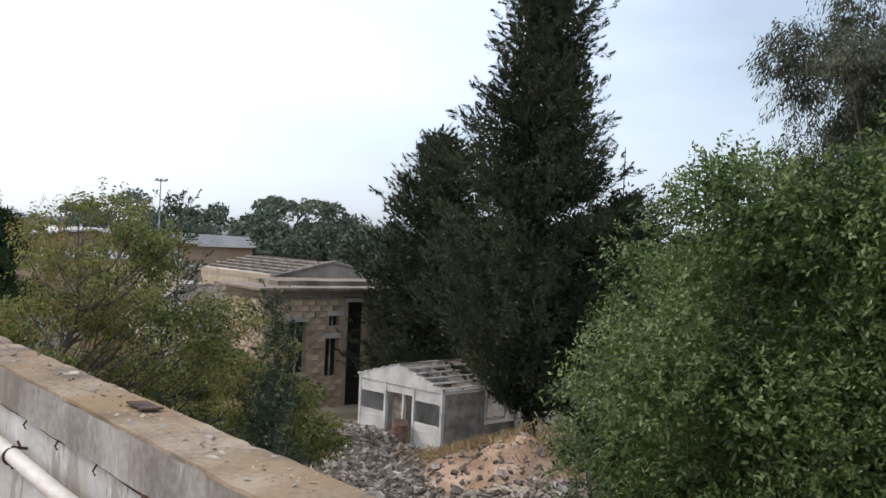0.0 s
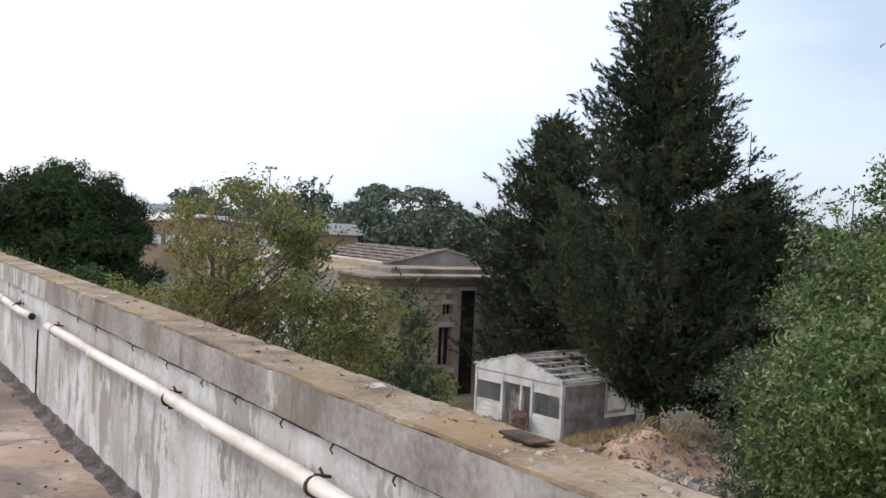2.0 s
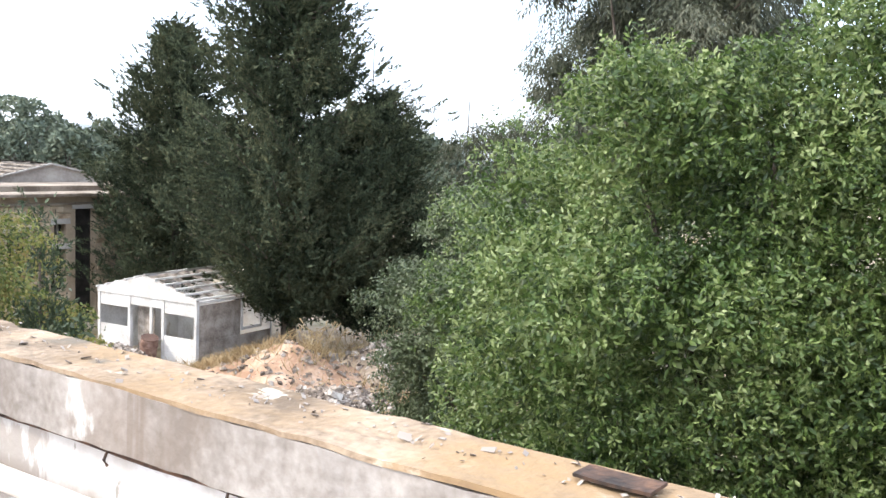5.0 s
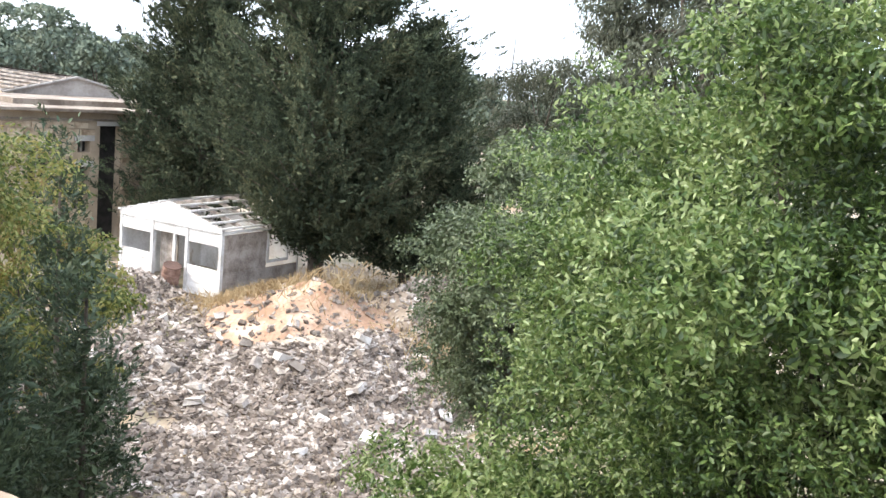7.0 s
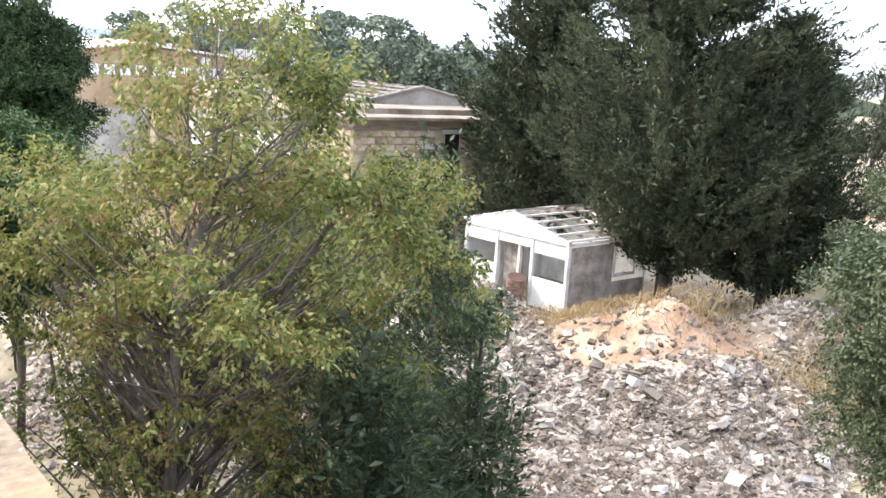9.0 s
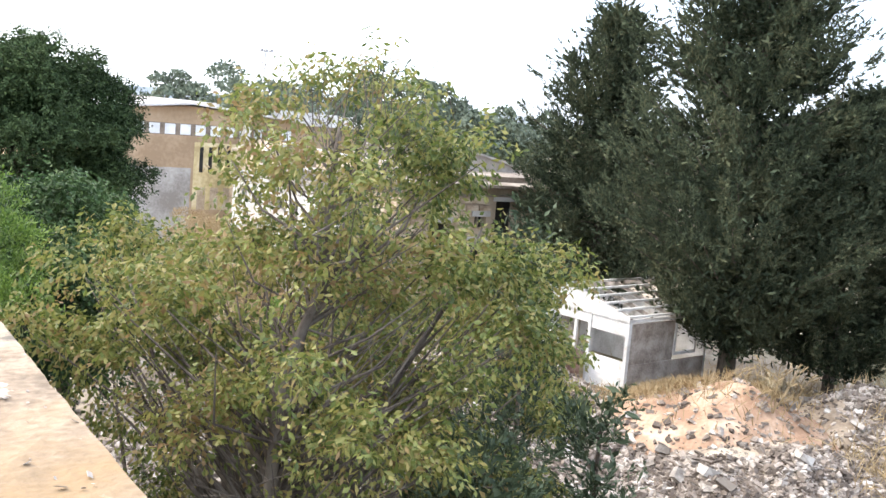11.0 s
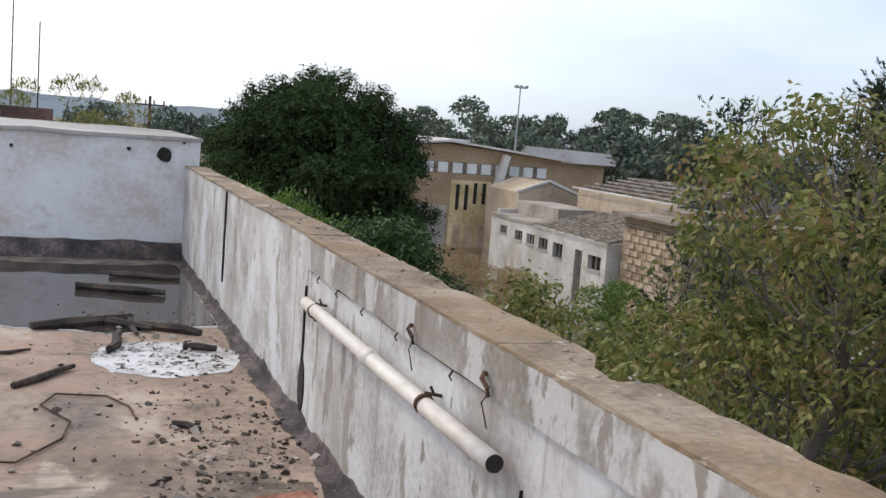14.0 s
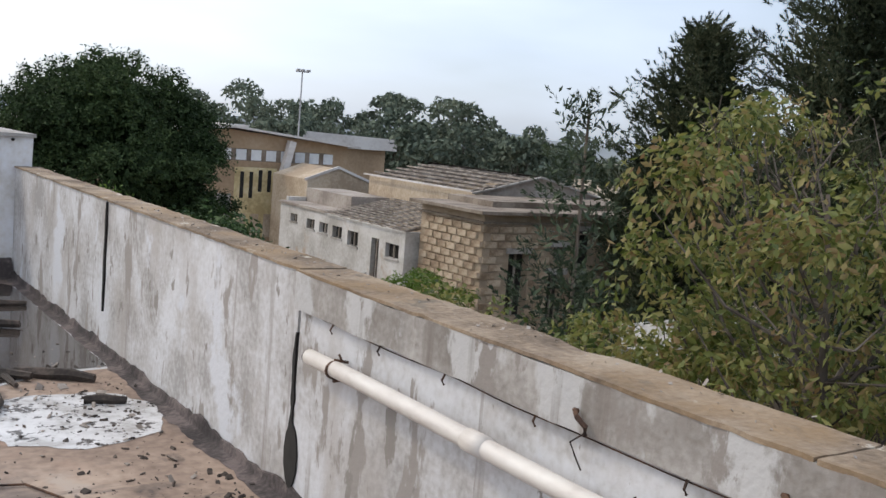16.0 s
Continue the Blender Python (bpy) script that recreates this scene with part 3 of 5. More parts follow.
for y0, y1, mt, lb in ((YS, 8.68, "cap", "grey weathered concrete coping"), (8.685, STEP_Y, "cap_pale", "pale stained concrete coping")):
    bm = cut(cut(box(-0.032, 0.198, y0, y1, 0.802, 0.944), 0.07, 1), 0.06, 0)
    part("coping", rough_up(rough_up(chipped(bm), 0.005, 2.6, 3), 0.006, 11, 4), M[mt], par, lb)
bm = cut(box(0.004, 0.205, STEP_Y + 0.03, 20.28, -0.25, 0.944), 0.2, 1)
part("painted_wall", rough_up(bm, 0.007, 2.0, 5), M["paint"], par)
bm = bmesh.new()
for y0, y1 in ((YS, 12.22), (12.23, STEP_Y), (STEP_Y + 0.03, 17.40), (17.43, 20.28)):
    add_box(bm, -0.0325 if y1 <= STEP_Y else -0.006, 0.199 if y1 <= STEP_Y else 0.206, y0, y1, 0.9445, 0.956)
cut(cut(bm, 0.06, 1), 0.04, 0)
part("top_skin", rough_up(rough_up(chipped(bm), 0.003, 4.0, 1), 0.005, 17.0, 2), M["captop"], par, "tan lichened mortar top of the parapet")


def crack(y, z0, z1, w, seed, bulge=0.0, x=-0.0095):
    """A ragged strip down the wall face, painted dark as a crack's shade, with a rounded bulge low down."""
    bm = bmesh.new()
    n = max(8, int((z1 - z0) / 0.03))
    rows = []
    for i in range(n + 1):
        z = z0 + (z1 - z0) * i / n
        half = w * (0.5 + 0.35 * noise.noise((seed, z * 17, 0)) + 0.2 * noise.noise((seed, z * 45, 3)))
        half *= 0.15 + 0.85 * min(1.0, 6 * min(i, n - i) / n)
        half += bulge * math.sqrt(max(0.0, 1 - ((z - 0.19) / 0.13) ** 2))
        mid = y + 0.012 * noise.noise((seed, z * 6, 8)) - 0.35 * bulge * (z < 0.32)
        rows.append([bm.verts.new(p) for p in ((0.012, mid - half, z), (x, mid - half, z), (x, mid + half, z), (0.012, mid + half, z))])
    for lo, hi in zip(rows, rows[1:]):
        for q in range(3):
            bm.faces.new((lo[q], lo[q + 1], hi[q + 1], hi[q]))
    bmesh.ops.recalc_face_normals(bm, faces=bm.faces[:])
    part("crack", bm, M["hollow_shade"], par, "ragged black strip painted as the shade in an open crack")


crack(STEP_Y + 0.015, 0.06, 0.70, 0.024, 1, 0.045)
crack(17.415, 0.25, 0.94, 0.024, 2)
crack(9.08, 0.05, 0.55, 0.014, 3)
crack(12.05, 0.03, 0.6, 0.011, 4)
bm = bmesh.new()
prev = None
for i in range(545):
    y = YS + 0.05 * i
    a, b, c = noise.noise((0, y * 2.3, 1)), noise.noise((3, y * 6.0, 2)), noise.noise((7, y * 3.1, 4))
    d = noise.noise((5, y * 13.0, 9))
    top = 0.055 + 0.030 * c + 0.022 * b + 0.016 * d
    row = [bm.verts.new(p) for p in ((-0.085 - 0.05 * a - 0.025 * b - 0.02 * d, y, 0.002), (-0.045 - 0.015 * b, y, 0.006 + 0.003 * d), (-0.016, y, 0.014 + 0.004 * b), (-0.0085, y, top), (0.0, y, top + 0.004))]
    if prev:
        for q in range(4):
            bm.faces.new((prev[q], prev[q + 1], row[q + 1], row[q]))
    prev = row
bmesh.ops.recalc_face_normals(bm, faces=bm.faces[:])
part("tar_fillet", bm, M["tar"], par, "dark tar upstand along the wall foot")

# other edges of the roof
far_par = thing("wall_north", "low white roof parapet with holes, grey and stained", "parapet", kind="structure")
bm = cut(box(XW, -2.45, YN, YN + 0.2, -0.2, 0.86), 0.3, 0)
part("painted_wall", rough_up(bm, 0.01, 2, 7), M["paint"], far_par)
bm = box(XW, -2.45, YN - 0.2, YN - 0.002, -0.05, 0.20)
part("tar_fillet", rough_up(cut(bm, 0.2, 0), 0.03, 3), M["tar"], far_par)
for x in (-4.16, -3.88, -3.7, -4.45):
    # Black blocks paint the shade of gaps in the parapet.
    part("hole", rough_up(cut(box(x - 0.05, x + 0.05, YN - 0.012, YN + 0.03, 0.40, 0.72), 0.06, 2), 0.02, 8, x), M["hollow_shade"], far_par)
tagged(part("wall_west", box(XW - 0.2, XW - 0.001, YS, YN + 0.2, -8.4, 0.95), M["paint"]), "white roof parapet", "parapet", kind="structure")
tagged(part("wall_south", box(XW, 0.22, YS - 0.2, YS - 0.001, -8.4, 0.95), M["paint"]), "white roof parapet", "parapet", kind="structure")

tank = thing("roof_tank", "whitewashed masonry water tank block on the roof", "tank")
bm = cut(cut(box(-1.90, 0.14, 20.29, 23.6, 0.0, 1.205), 0.2, 0), 0.2, 2)
part("body", rough_up(bm, 0.012, 2.0, 4), M["paint_tank"], tank)
bm = cut(box(-1.94, 0.17, 20.26, 23.65, 1.207, 1.24), 0.25, 0)
part("top_slab", rough_up(bm, 0.02, 2.2, 6), M["concrete"], tank)
bm = cut(box(-2.02, -0.02, 20.12, 20.285, -0.02, 0.17), 0.13, 0)
for v in bm.verts:
    if v.co.z > 0.1 and v.co.y < 20.2:
        v.co.y += 0.12
part("tar_fillet", rough_up(bm, 0.035, 3.5), M["tar"], tank, "ragged black tar band at the foot")
for x, z, r in ((-0.20, 1.05, 0.075), (-1.62, 1.05, 0.02), (-0.55, 1.09, 0.022), (-0.02, 1.18, 0.015)):
    bm = bmesh.new()
    bmesh.ops.create_cone(bm, cap_ends=True, segments=10, radius1=r, radius2=r * 0.8, depth=0.03, matrix=pose(x, 20.283, z, 90, 0, 0))
    # Black disc on the solid face, painted as a shaded cavity.
    part("hole", rough_up(bm, r * 0.3, 14, x), M["hollow_shade"], tank)
panel = thing("sheet_panel", "dark brown rusted sheet panel with a pale edge, standing upright", "panel")
part("sheet", box(-2.42, -1.93, 24.2, 24.28, 0.0, 1.32), M["brown"], panel)
bm = bmesh.new()
beam(bm, (-2.48, 24.16, 0.0), (-2.38, 24.16, 1.42), 0.035)
part("edge_strip", bm, M["shed"], panel, "white edge strip")
part("back_board", box(-2.3, -1.3, 24.6, 24.66, 0.0, 1.38), M["brown"], panel)

# puddles
for k, (cx, cy, rx, ry, sd) in enumerate(((-0.93, 18.45, 1.0, 1.62, 1), (-0.52, 16.0, 0.40, 0.38, 5), (-3.6, 18.9, 0.4, 0.25, 9))):
    bm = bmesh.new()
    ring = []
    for i in range(56):
        a = 2 * math.pi * i / 56
        r = 1 + 0.22 * noise.noise((math.cos(a) * 1.7 + sd, math.sin(a) * 1.7, sd)) + 0.08 * noise.noise((math.cos(a) * 6, math.sin(a) * 6, sd))
        sq = max(abs(math.cos(a)), abs(math.sin(a))) ** -0.5
        ring.append(bm.verts.new((min(cx + rx * r * sq * math.cos(a), -0.08), min(cy + ry * r * sq * math.sin(a), 20.18), 0.005)))
    bm.faces.new(ring)
    if k < 2:
        rim = bm.copy()
        cen = Vector((cx, cy, 0.005))
        for v in rim.verts:
            d = v.co - cen
            w = 0.035 + 0.05 * max(0.0, noise.noise((v.co.x * 3, v.co.y * 3, 8.0)))
            v.co = cen + d * (1 + w / max(0.2, d.length))
            v.co.z, v.co.x, v.co.y = 0.0025, min(v.co.x, -0.06), min(v.co.y, 20.15)
        # Also replaces the second puddle, its bright sky reflection painted white.
        tagged(part("residue_reflection_patch", rim, M["residue"]), "white mineral residue and painted sky reflection round the puddle", "residue", kind="structure")
        if k == 1:
            bm.free()
            continue
    tagged(part("puddle", bm, M["water"]), "shallow rainwater puddle mirroring the sky on the roof", "puddle", kind="structure")

for cx, cy, rx, ry, sd in ((-0.38, 13.35, 0.26, 0.6, 3), (-0.9, 19.95, 1.0, 0.28, 6), (-2.75, 15.9, 0.35, 0.3, 12)):
    bm = bmesh.new()
    rings = []
    for f, z in ((1.0, 0.0012), (0.82, 0.004), (0.4, 0.009)):
        ring = []
        for i in range(40):
            a = 2 * math.pi * i / 40
            r = f * (1 + 0.35 * noise.noise((math.cos(a) * 2 + sd, math.sin(a) * 2, sd)) + 0.16 * noise.noise((math.cos(a) * 7, math.sin(a) * 7, sd)))
            ring.append(bm.verts.new((min(cx + rx * r * math.cos(a), -0.05), min(cy + ry * r * math.sin(a), 20.2), z)))
        rings.append(ring)
    for a, b in zip(rings, rings[1:]):
        for i in range(40):
            bm.faces.new((a[i], a[(i + 1) % 40], b[(i + 1) % 40], b[i]))
    bm.faces.new(rings[-1])
    tagged(part("silt_patch", bm, M["silt"]), "dark damp silt washed onto the roof floor", "silt", kind="structure")

# ---- pipe on the parapet ----
PX, PZ, PR = -0.062, 0.655, 0.03
def pipe_run(y0, y1, clips, couplings):
    ob = thing("drain_pipe", "grimy white plastic pipe clipped to the parapet", "pipe", group="pipes on the parapet")
    bm = bmesh.new()
    n = max(2, int((y1 - y0) / 0.35))
    pts = [(PX + 0.006 * math.sin(i * 1.3 + y0), y0 + (y1 - y0) * i / n, PZ - 0.008 * math.sin(math.pi * i / n * 2)) for i in range(n + 1)]
    part("tube", tube(pts, PR, 16), M["pvc"], ob, smooth=True)
    for y in (y0 - 0.001, y1 + 0.001):
        bm = bmesh.new()
        bmesh.ops.create_cone(bm, cap_ends=True, segments=16, radius1=PR * 0.86, radius2=PR * 0.86, depth=0.004, matrix=pose(PX, y, PZ, 90, 0, 0))
        # The tube is capped; a black disc paints its shaded inside.
        part("bore_shade", bm, M["hollow_shade"], ob, "black disc painted as the shaded inside of the pipe")
    for y in clips:
        bm = tube([(PX, y - 0.006, PZ), (PX, y + 0.006, PZ)], PR + 0.004, 14)
        beam(bm, (-0.005, y, PZ + 0.025), (PX, y, PZ + 0.036), 0.010)
        beam(bm, (-0.03, y, PZ + 0.03), (-0.04, y + 0.01, PZ + 0.055), 0.007)
        beam(bm, (-0.005, y, PZ - 0.034), (PX, y, PZ - 0.04), 0.012)
        part("clip", bm, M["rust"], ob, "dark rusty clip")
    for y in couplings:
        part("coupling", tube([(PX, y - 0.05, PZ), (PX, y + 0.05, PZ)], PR + 0.005, 16), M["pvc"], ob, smooth=True)
    return ob


pipe_run(-2.0, 8.35, (0.9, 2.4, 4.0, 5.55, 8.15), (2.0, 4.95, 7.0))
pipe_run(9.0, 11.70, (9.7, 11.6), (10.4,))
pipe_run(12.11, 14.41, (12.68, 14.2), (13.3,))

# rusty hooks and nails under the coping
for y, z in ((12.92, 0.85), (12.27, 0.85)):
    hook = thing("iron_hook", "bent rusty iron hook sticking out of the parapet", "hook", group="hooks")
    part("rod", tube([(-0.012, y, z), (-0.04, y + 0.01, z + 0.008), (-0.058, y - 0.02, z), (-0.052, y - 0.05, z - 0.02), (-0.044, y - 0.04, z - 0.045)], 0.0075, 6), M["rust"], hook)
    part("wire", tube([(-0.046, y - 0.04, z - 0.04), (-0.036, y + 0.02, z - 0.08), (-0.034, y + 0.0, z - 0.11), (-0.036, y - 0.03, z - 0.14)], 0.0025, 5), M["rust"], hook)
for i, y in enumerate((2.3, 2.75, 3.15, 3.55, 3.95, 4.35, 4.8, 5.2, 5.7, 6.3, 7.1, 7.6, 9.6, 10.3, 12.55, 13.1, 13.55, 13.95, 14.3)):
    nail = thing("rusty_nail", "rusty nail with wire under the coping", "nail", group="nails under the coping")
    part("shank", tube([(0.0, y, 0.795), (-0.022, y, 0.80), (-0.038, y - 0.006, 0.78), (-0.030, y - 0.008, 0.766)], 0.004, 5), M["rust"], nail)
for y0, y1 in ((2.0, 8.4), (12.3, 14.5)):
    cable = thing("black_cable", "thin black cable pinned along the parapet under its coping", "cable", group="cables on the parapet")
    n = int((y1 - y0) / 0.1)
    part("strand", tube([(-0.014 - 0.004 * math.sin(i * 0.9), y0 + 0.1 * i, 0.792 + 0.007 * noise.noise((i * 0.31, y0, 0))) for i in range(n + 1)], 0.0045 if y0 < 5 else 0.0022, 5), M["rust"], cable)

plate = thing("rusty_plate", "small rusty metal plate lying on the parapet", "plate")
part("sheet", rough_up(cut(box(0.09, 0.16, 3.10, 3.24, 0.965, 0.971), 0.05, 1), 0.005, 9), M["rust"], plate)

# ---- litter on the roof ----
def stick(a, b, r, label="dark rotten timber lying on the roof", material="burnt"):
    ob = thing("timber", label, "timber", group="timbers by the puddle")
    a, b = Vector((*a, r * 0.8 + 0.004)), Vector((*b, r * 0.8 + 0.004))
    m1, m2 = a.lerp(b, 0.35), a.lerp(b, 0.7)
    m1.x += 0.02
    bm = tube([a, m1, m2, b], [r * 0.8, r, r * 0.9, r * 0.6], 6)
    part("plank", rough_up(bm, r * 0.4, 9, a.x), M[material], ob)


for a, b, r in (((-0.74, 19.06), (-0.14, 18.92), 0.03), ((-1.02, 18.4), (-0.35, 18.11), 0.04), ((-1.31, 16.8), (-0.67, 17.11), 0.04), ((-0.95, 17.1), (-0.55, 16.75), 0.035),
                ((-1.36, 15.35), (-1.06, 15.75), 0.022), ((-0.85, 16.15), (-0.77, 16.62), 0.032), ((-0.62, 16.9), (-0.24, 16.65), 0.035), ((-0.72, 17.4), (-0.66, 16.6), 0.025),
                ((-2.71, 22.25), (-2.32, 22.86), 0.03), ((-0.62, 14.62), (-0.5, 14.52), 0.018), ((-0.40, 16.25), (-0.2, 16.18), 0.028), ((-1.5, 16.1), (-1.3, 16.2), 0.012)):
    stick(a, b, r)


def chunk(rng, size, flat=0.6):
    """An angular broken piece: a cube with pulled corners."""
    bm = bmesh.new()
    bmesh.ops.create_cube(bm, size=1.0)
    for v in bm.verts:
        v.co = Vector((v.co.x * size * rng.uniform(0.7, 1.25), v.co.y * size * rng.uniform(0.5, 1.1), v.co.z * size * flat * rng.uniform(0.6, 1.2)))
    return bm


rng = np.random.default_rng(5)
for i, (x, y, rz) in enumerate(((-0.30, 13.46, 8), (-1.82, 13.50, -14), (-0.62, 12.6, 30))):
    b = thing("brick", "broken red clay brick on the roof", "brick", at=(x, y, 0.0), group="bricks on the roof")
    b.rotation_euler = (0, 0, radians(rz))
    bm = cut(box(-0.115, 0.115, -0.06, 0.06, 0.0, 0.065, 0.006), 0.06, 0)
    part("block", rough_up(bm, 0.008, 12, i), M["brick"], b)
coil = thing("wire_tangle", "tangle of thin rusty wire lying on the roof", "wire")
pts = []
for a in np.linspace(0, 34, 190):
    k = 0.55 + 0.45 * noise.noise((a * 0.21, 3.1, 0.0)) * 2
    pts.append((-1.55 + 0.24 * k * math.cos(a) + 0.10 * noise.noise((a * 0.33, 0, 7)), 13.95 + 0.45 * k * math.sin(a) + 0.3 * noise.noise((a * 0.27, 5, 1)), 0.012 + 0.012 * abs(noise.noise((a, 9, 2)))))
part("strand", tube(pts, 0.0028, 4), M["rust"], coil)
pts = [(-1.5, 14.2, 0.01), (-1.3, 14.15, 0.01), (-1.12, 14.45, 0.01), (-1.08, 14.7, 0.015), (-1.22, 15.0, 0.01), (-1.15, 15.2, 0.012), (-0.9, 15.15, 0.01), (-0.8, 14.95, 0.01), (-0.78, 14.72, 0.012)]
part("strand", tube(pts, 0.0055, 5), M["rust"], coil)
card = thing("pale_tile", "small pale broken tile on the roof", "tile", at=(-1.29, 13.14, 0))
part("piece", rough_up(box(-0.05, 0.05, -0.03, 0.03, 0.0, 0.012), 0.006, 9), M["shed"], card)
bag = thing("plastic_bottle", "crushed white plastic bottle with a red cap on the roof", "bottle", at=(-0.62, 5.05, 0.0))
bm = tube([(-0.25, 0, 0.04), (-0.1, 0.01, 0.045), (0.06, 0.0, 0.035), (0.11, 0, 0.03), (0.13, 0, 0.03)], [0.03, 0.042, 0.038, 0.018, 0.013], 10)
part("body", rough_up(bm, 0.01, 12), M["shed"], bag)
part("cap", tube([(0.13, 0, 0.03), (0.15, 0, 0.03)], 0.016, 10), M["brick"], bag, "red cap")


def chip_field(name, label, category, spots, count, lo, hi, material, seed, zfun, flat=0.5, parent=None):
    """Many small angular pieces in one mesh. spots: (x, y, rx, ry, weight)."""
    rng = np.random.default_rng(seed)
    s = np.array(spots, float)
    pick = rng.choice(len(s), count, p=s[:, 4] / s[:, 4].sum())
    x = s[pick, 0] + rng.normal(size=count) * s[pick, 2]
    y = s[pick, 1] + rng.normal(size=count) * s[pick, 3]
    bare = ((np.hypot(x - 21.3, y - 25.4) < 3.1) & (rng.random(count) < 0.9)) | ((x > 20.4) & (y > 28.4) & (y < 34))
    x, y = x[~bare], y[~bare]
    count = len(x)
    size = lo + (hi - lo) * rng.random(count) ** 4
    cube = np.array([(a, b, c) for a in (-0.5, 0.5) for b in (-0.5, 0.5) for c in (-0.5, 0.5)])
    quads = np.array([(0, 1, 3, 2), (4, 6, 7, 5), (0, 4, 5, 1), (2, 3, 7, 6), (0, 2, 6, 4), (1, 5, 7, 3)])
    pull = rng.uniform(0.6, 1.15, (count, 8, 3))
    v = cube[None] * pull * (size[:, None] * np.stack([rng.uniform(0.8, 1.7, count), rng.uniform(0.6, 1.1, count), rng.uniform(0.25, 0.9, count) * flat * 1.4], 1))[:, None, :]
    a, b, c = rng.uniform(0, 6.28, count), rng.normal(size=count) * 0.45, rng.normal(size=count) * 0.45
    ca, sa, cb, sb, cc, sc = np.cos(a), np.sin(a), np.cos(b), np.sin(b), np.cos(c), np.sin(c)
    o, i1 = np.zeros(count), np.ones(count)
    rz = np.array([[ca, -sa, o], [sa, ca, o], [o, o, i1]]).transpose(2, 0, 1)
    rx = np.array([[i1, o, o], [o, cb, -sb], [o, sb, cb]]).transpose(2, 0, 1)
    ry = np.array([[cc, o, sc], [o, i1, o], [-sc, o, cc]]).transpose(2, 0, 1)
    v = np.einsum("nij,nkj->nki", rz @ rx @ ry, v)
    z = np.array([zfun(float(p), float(q)) for p, q in zip(x, y)]) + size * 0.12
    v += np.stack([x, y, z], 1)[:, None, :]
    f = (np.arange(count)[:, None, None] * 8 + quads[None]).reshape(-1, 4)
    me = bpy.data.meshes.new(name)
    me.from_pydata(v.reshape(-1, 3).tolist(), [], f.tolist())
    ob = link(name, me, M[material], parent)
    tagged(ob, label, "" if parent else category, kind="stuff")
    return ob


chip_field("roof_grit", "crumbs of plaster and rotten wood along the parapet foot", "debris",
           [(-0.35, 14.2, 0.22, 0.5, 3), (-0.35, 12.8, 0.2, 0.5, 2), (-0.3, 16.3, 0.15, 0.6, 1), (-0.9, 15.2, 0.6, 1.2, 1), (-0.5, 7, 0.3, 2.5, 1), (-2.0, 14.5, 1.2, 2, 1)],
           1900, 0.004, 0.034, "burnt", 3, lambda x, y: 0.0, 0.4)
chip_field("wood_chips", "pale splinters and flakes of rotten wood beside the parapet", "debris",
           [(-0.42, 13.6, 0.22, 0.45, 4), (-0.5, 14.6, 0.3, 0.6, 1), (-0.5, 16.4, 0.25, 0.5, 2), (-1.4, 14.6, 0.7, 1.0, 1)],
           420, 0.008, 0.045, "timber", 6, lambda x, y: 0.004, 0.3)
chip_field("coping_flakes", "pale flakes of mortar and lichen on the parapet top", "debris", [(0.11, 3.4, 0.05, 1.2, 3), (0.11, 8, 0.05, 4, 3), (0.1, 15, 0.05, 3, 2)],
           800, 0.005, 0.018, "gable", 4, lambda x, y: 0.957, 0.12)

# ---- rubble and spoil heaps ----
HEAPS = [  # x, y, radius, height, material
    (21.3, 25.3, 3.4, 1.45, "tan"), (25.0, 23.4, 3.0, 1.45, "greyheap"), (18.0, 31.6, 2.9, 1.2, "greyheap"),
    (17.6, 22.3, 3.4, 0.55, "greyheap"), (19.6, 22.0, 3.6, 1.15, "greyheap"), (13.2, 27.5, 3.0, 0.7, "greyheap"), (7.0, 31.5, 3.0, 0.8, "greyheap")]


def heap_h(x, y, h):
    d = math.hypot(x - h[0], y - h[1]) / h[2]
    if d >= 1:
        return -0.3
    n = noise.noise((x * 0.9, y * 0.9, h[0])) * 0.28 + noise.noise((x * 2.3, y * 2.3, h[1])) * 0.10
    return h[3] * (1 - d) ** 0.85 * (1 + n) - 0.06


def surf_z(x, y):
    return max(ground_z(x, y), max(ground_z(x, y) + heap_h(x, y, h) for h in HEAPS))


for h in HEAPS:
    bm = bmesh.new()
    n = 36
    rings = [[bm.verts.new((h[0], h[1], ground_z(h[0], h[1]) + heap_h(h[0], h[1], h)))]]
    for k in range(1, 19):
        r = h[2] * 1.02 * k / 18
        ring = []
        for i in range(n):
            x, y = h[0] + r * math.cos(2 * math.pi * i / n), h[1] + r * math.sin(2 * math.pi * i / n)
            ring.append(bm.verts.new((x, y, ground_z(x, y) + heap_h(x, y, h))))
        rings.append(ring)
    for i in range(n):
        bm.faces.new((rings[0][0], rings[1][i], rings[1][(i + 1) % n]))
    for a, b in zip(rings[1:], rings[2:]):
        for i in range(n):
            bm.faces.new((a[i], b[i], b[(i + 1) % n], a[(i + 1) % n]))
    tagged(part("spoil_heap", bm, M[h[4]], smooth=True), "sandy tan heap of earth and rubble" if h[4] == "tan" else "grey heap of demolition rubble", "heap", group="heaps", kind="stuff")
chip_field("rubble", "broken concrete, plaster and stone strewn over the yard", "rubble",
           [(17.0, 22.0, 2.2, 2.2, 7), (20.2, 20.8, 2.0, 2.0, 5), (24.8, 23.4, 1.6, 1.5, 4), (21.3, 24.2, 1.8, 1.8, 1.4), (18.0, 31.6, 1.8, 1.6, 4), (15.5, 25.5, 2.2, 2.2, 4), (7, 31.5, 2.0, 1.8, 3), (12, 28, 3, 2.5, 2), (14, 19, 3, 3, 3)],
           85000, 0.03, 0.21, "rubble", 11, surf_z, 0.6)
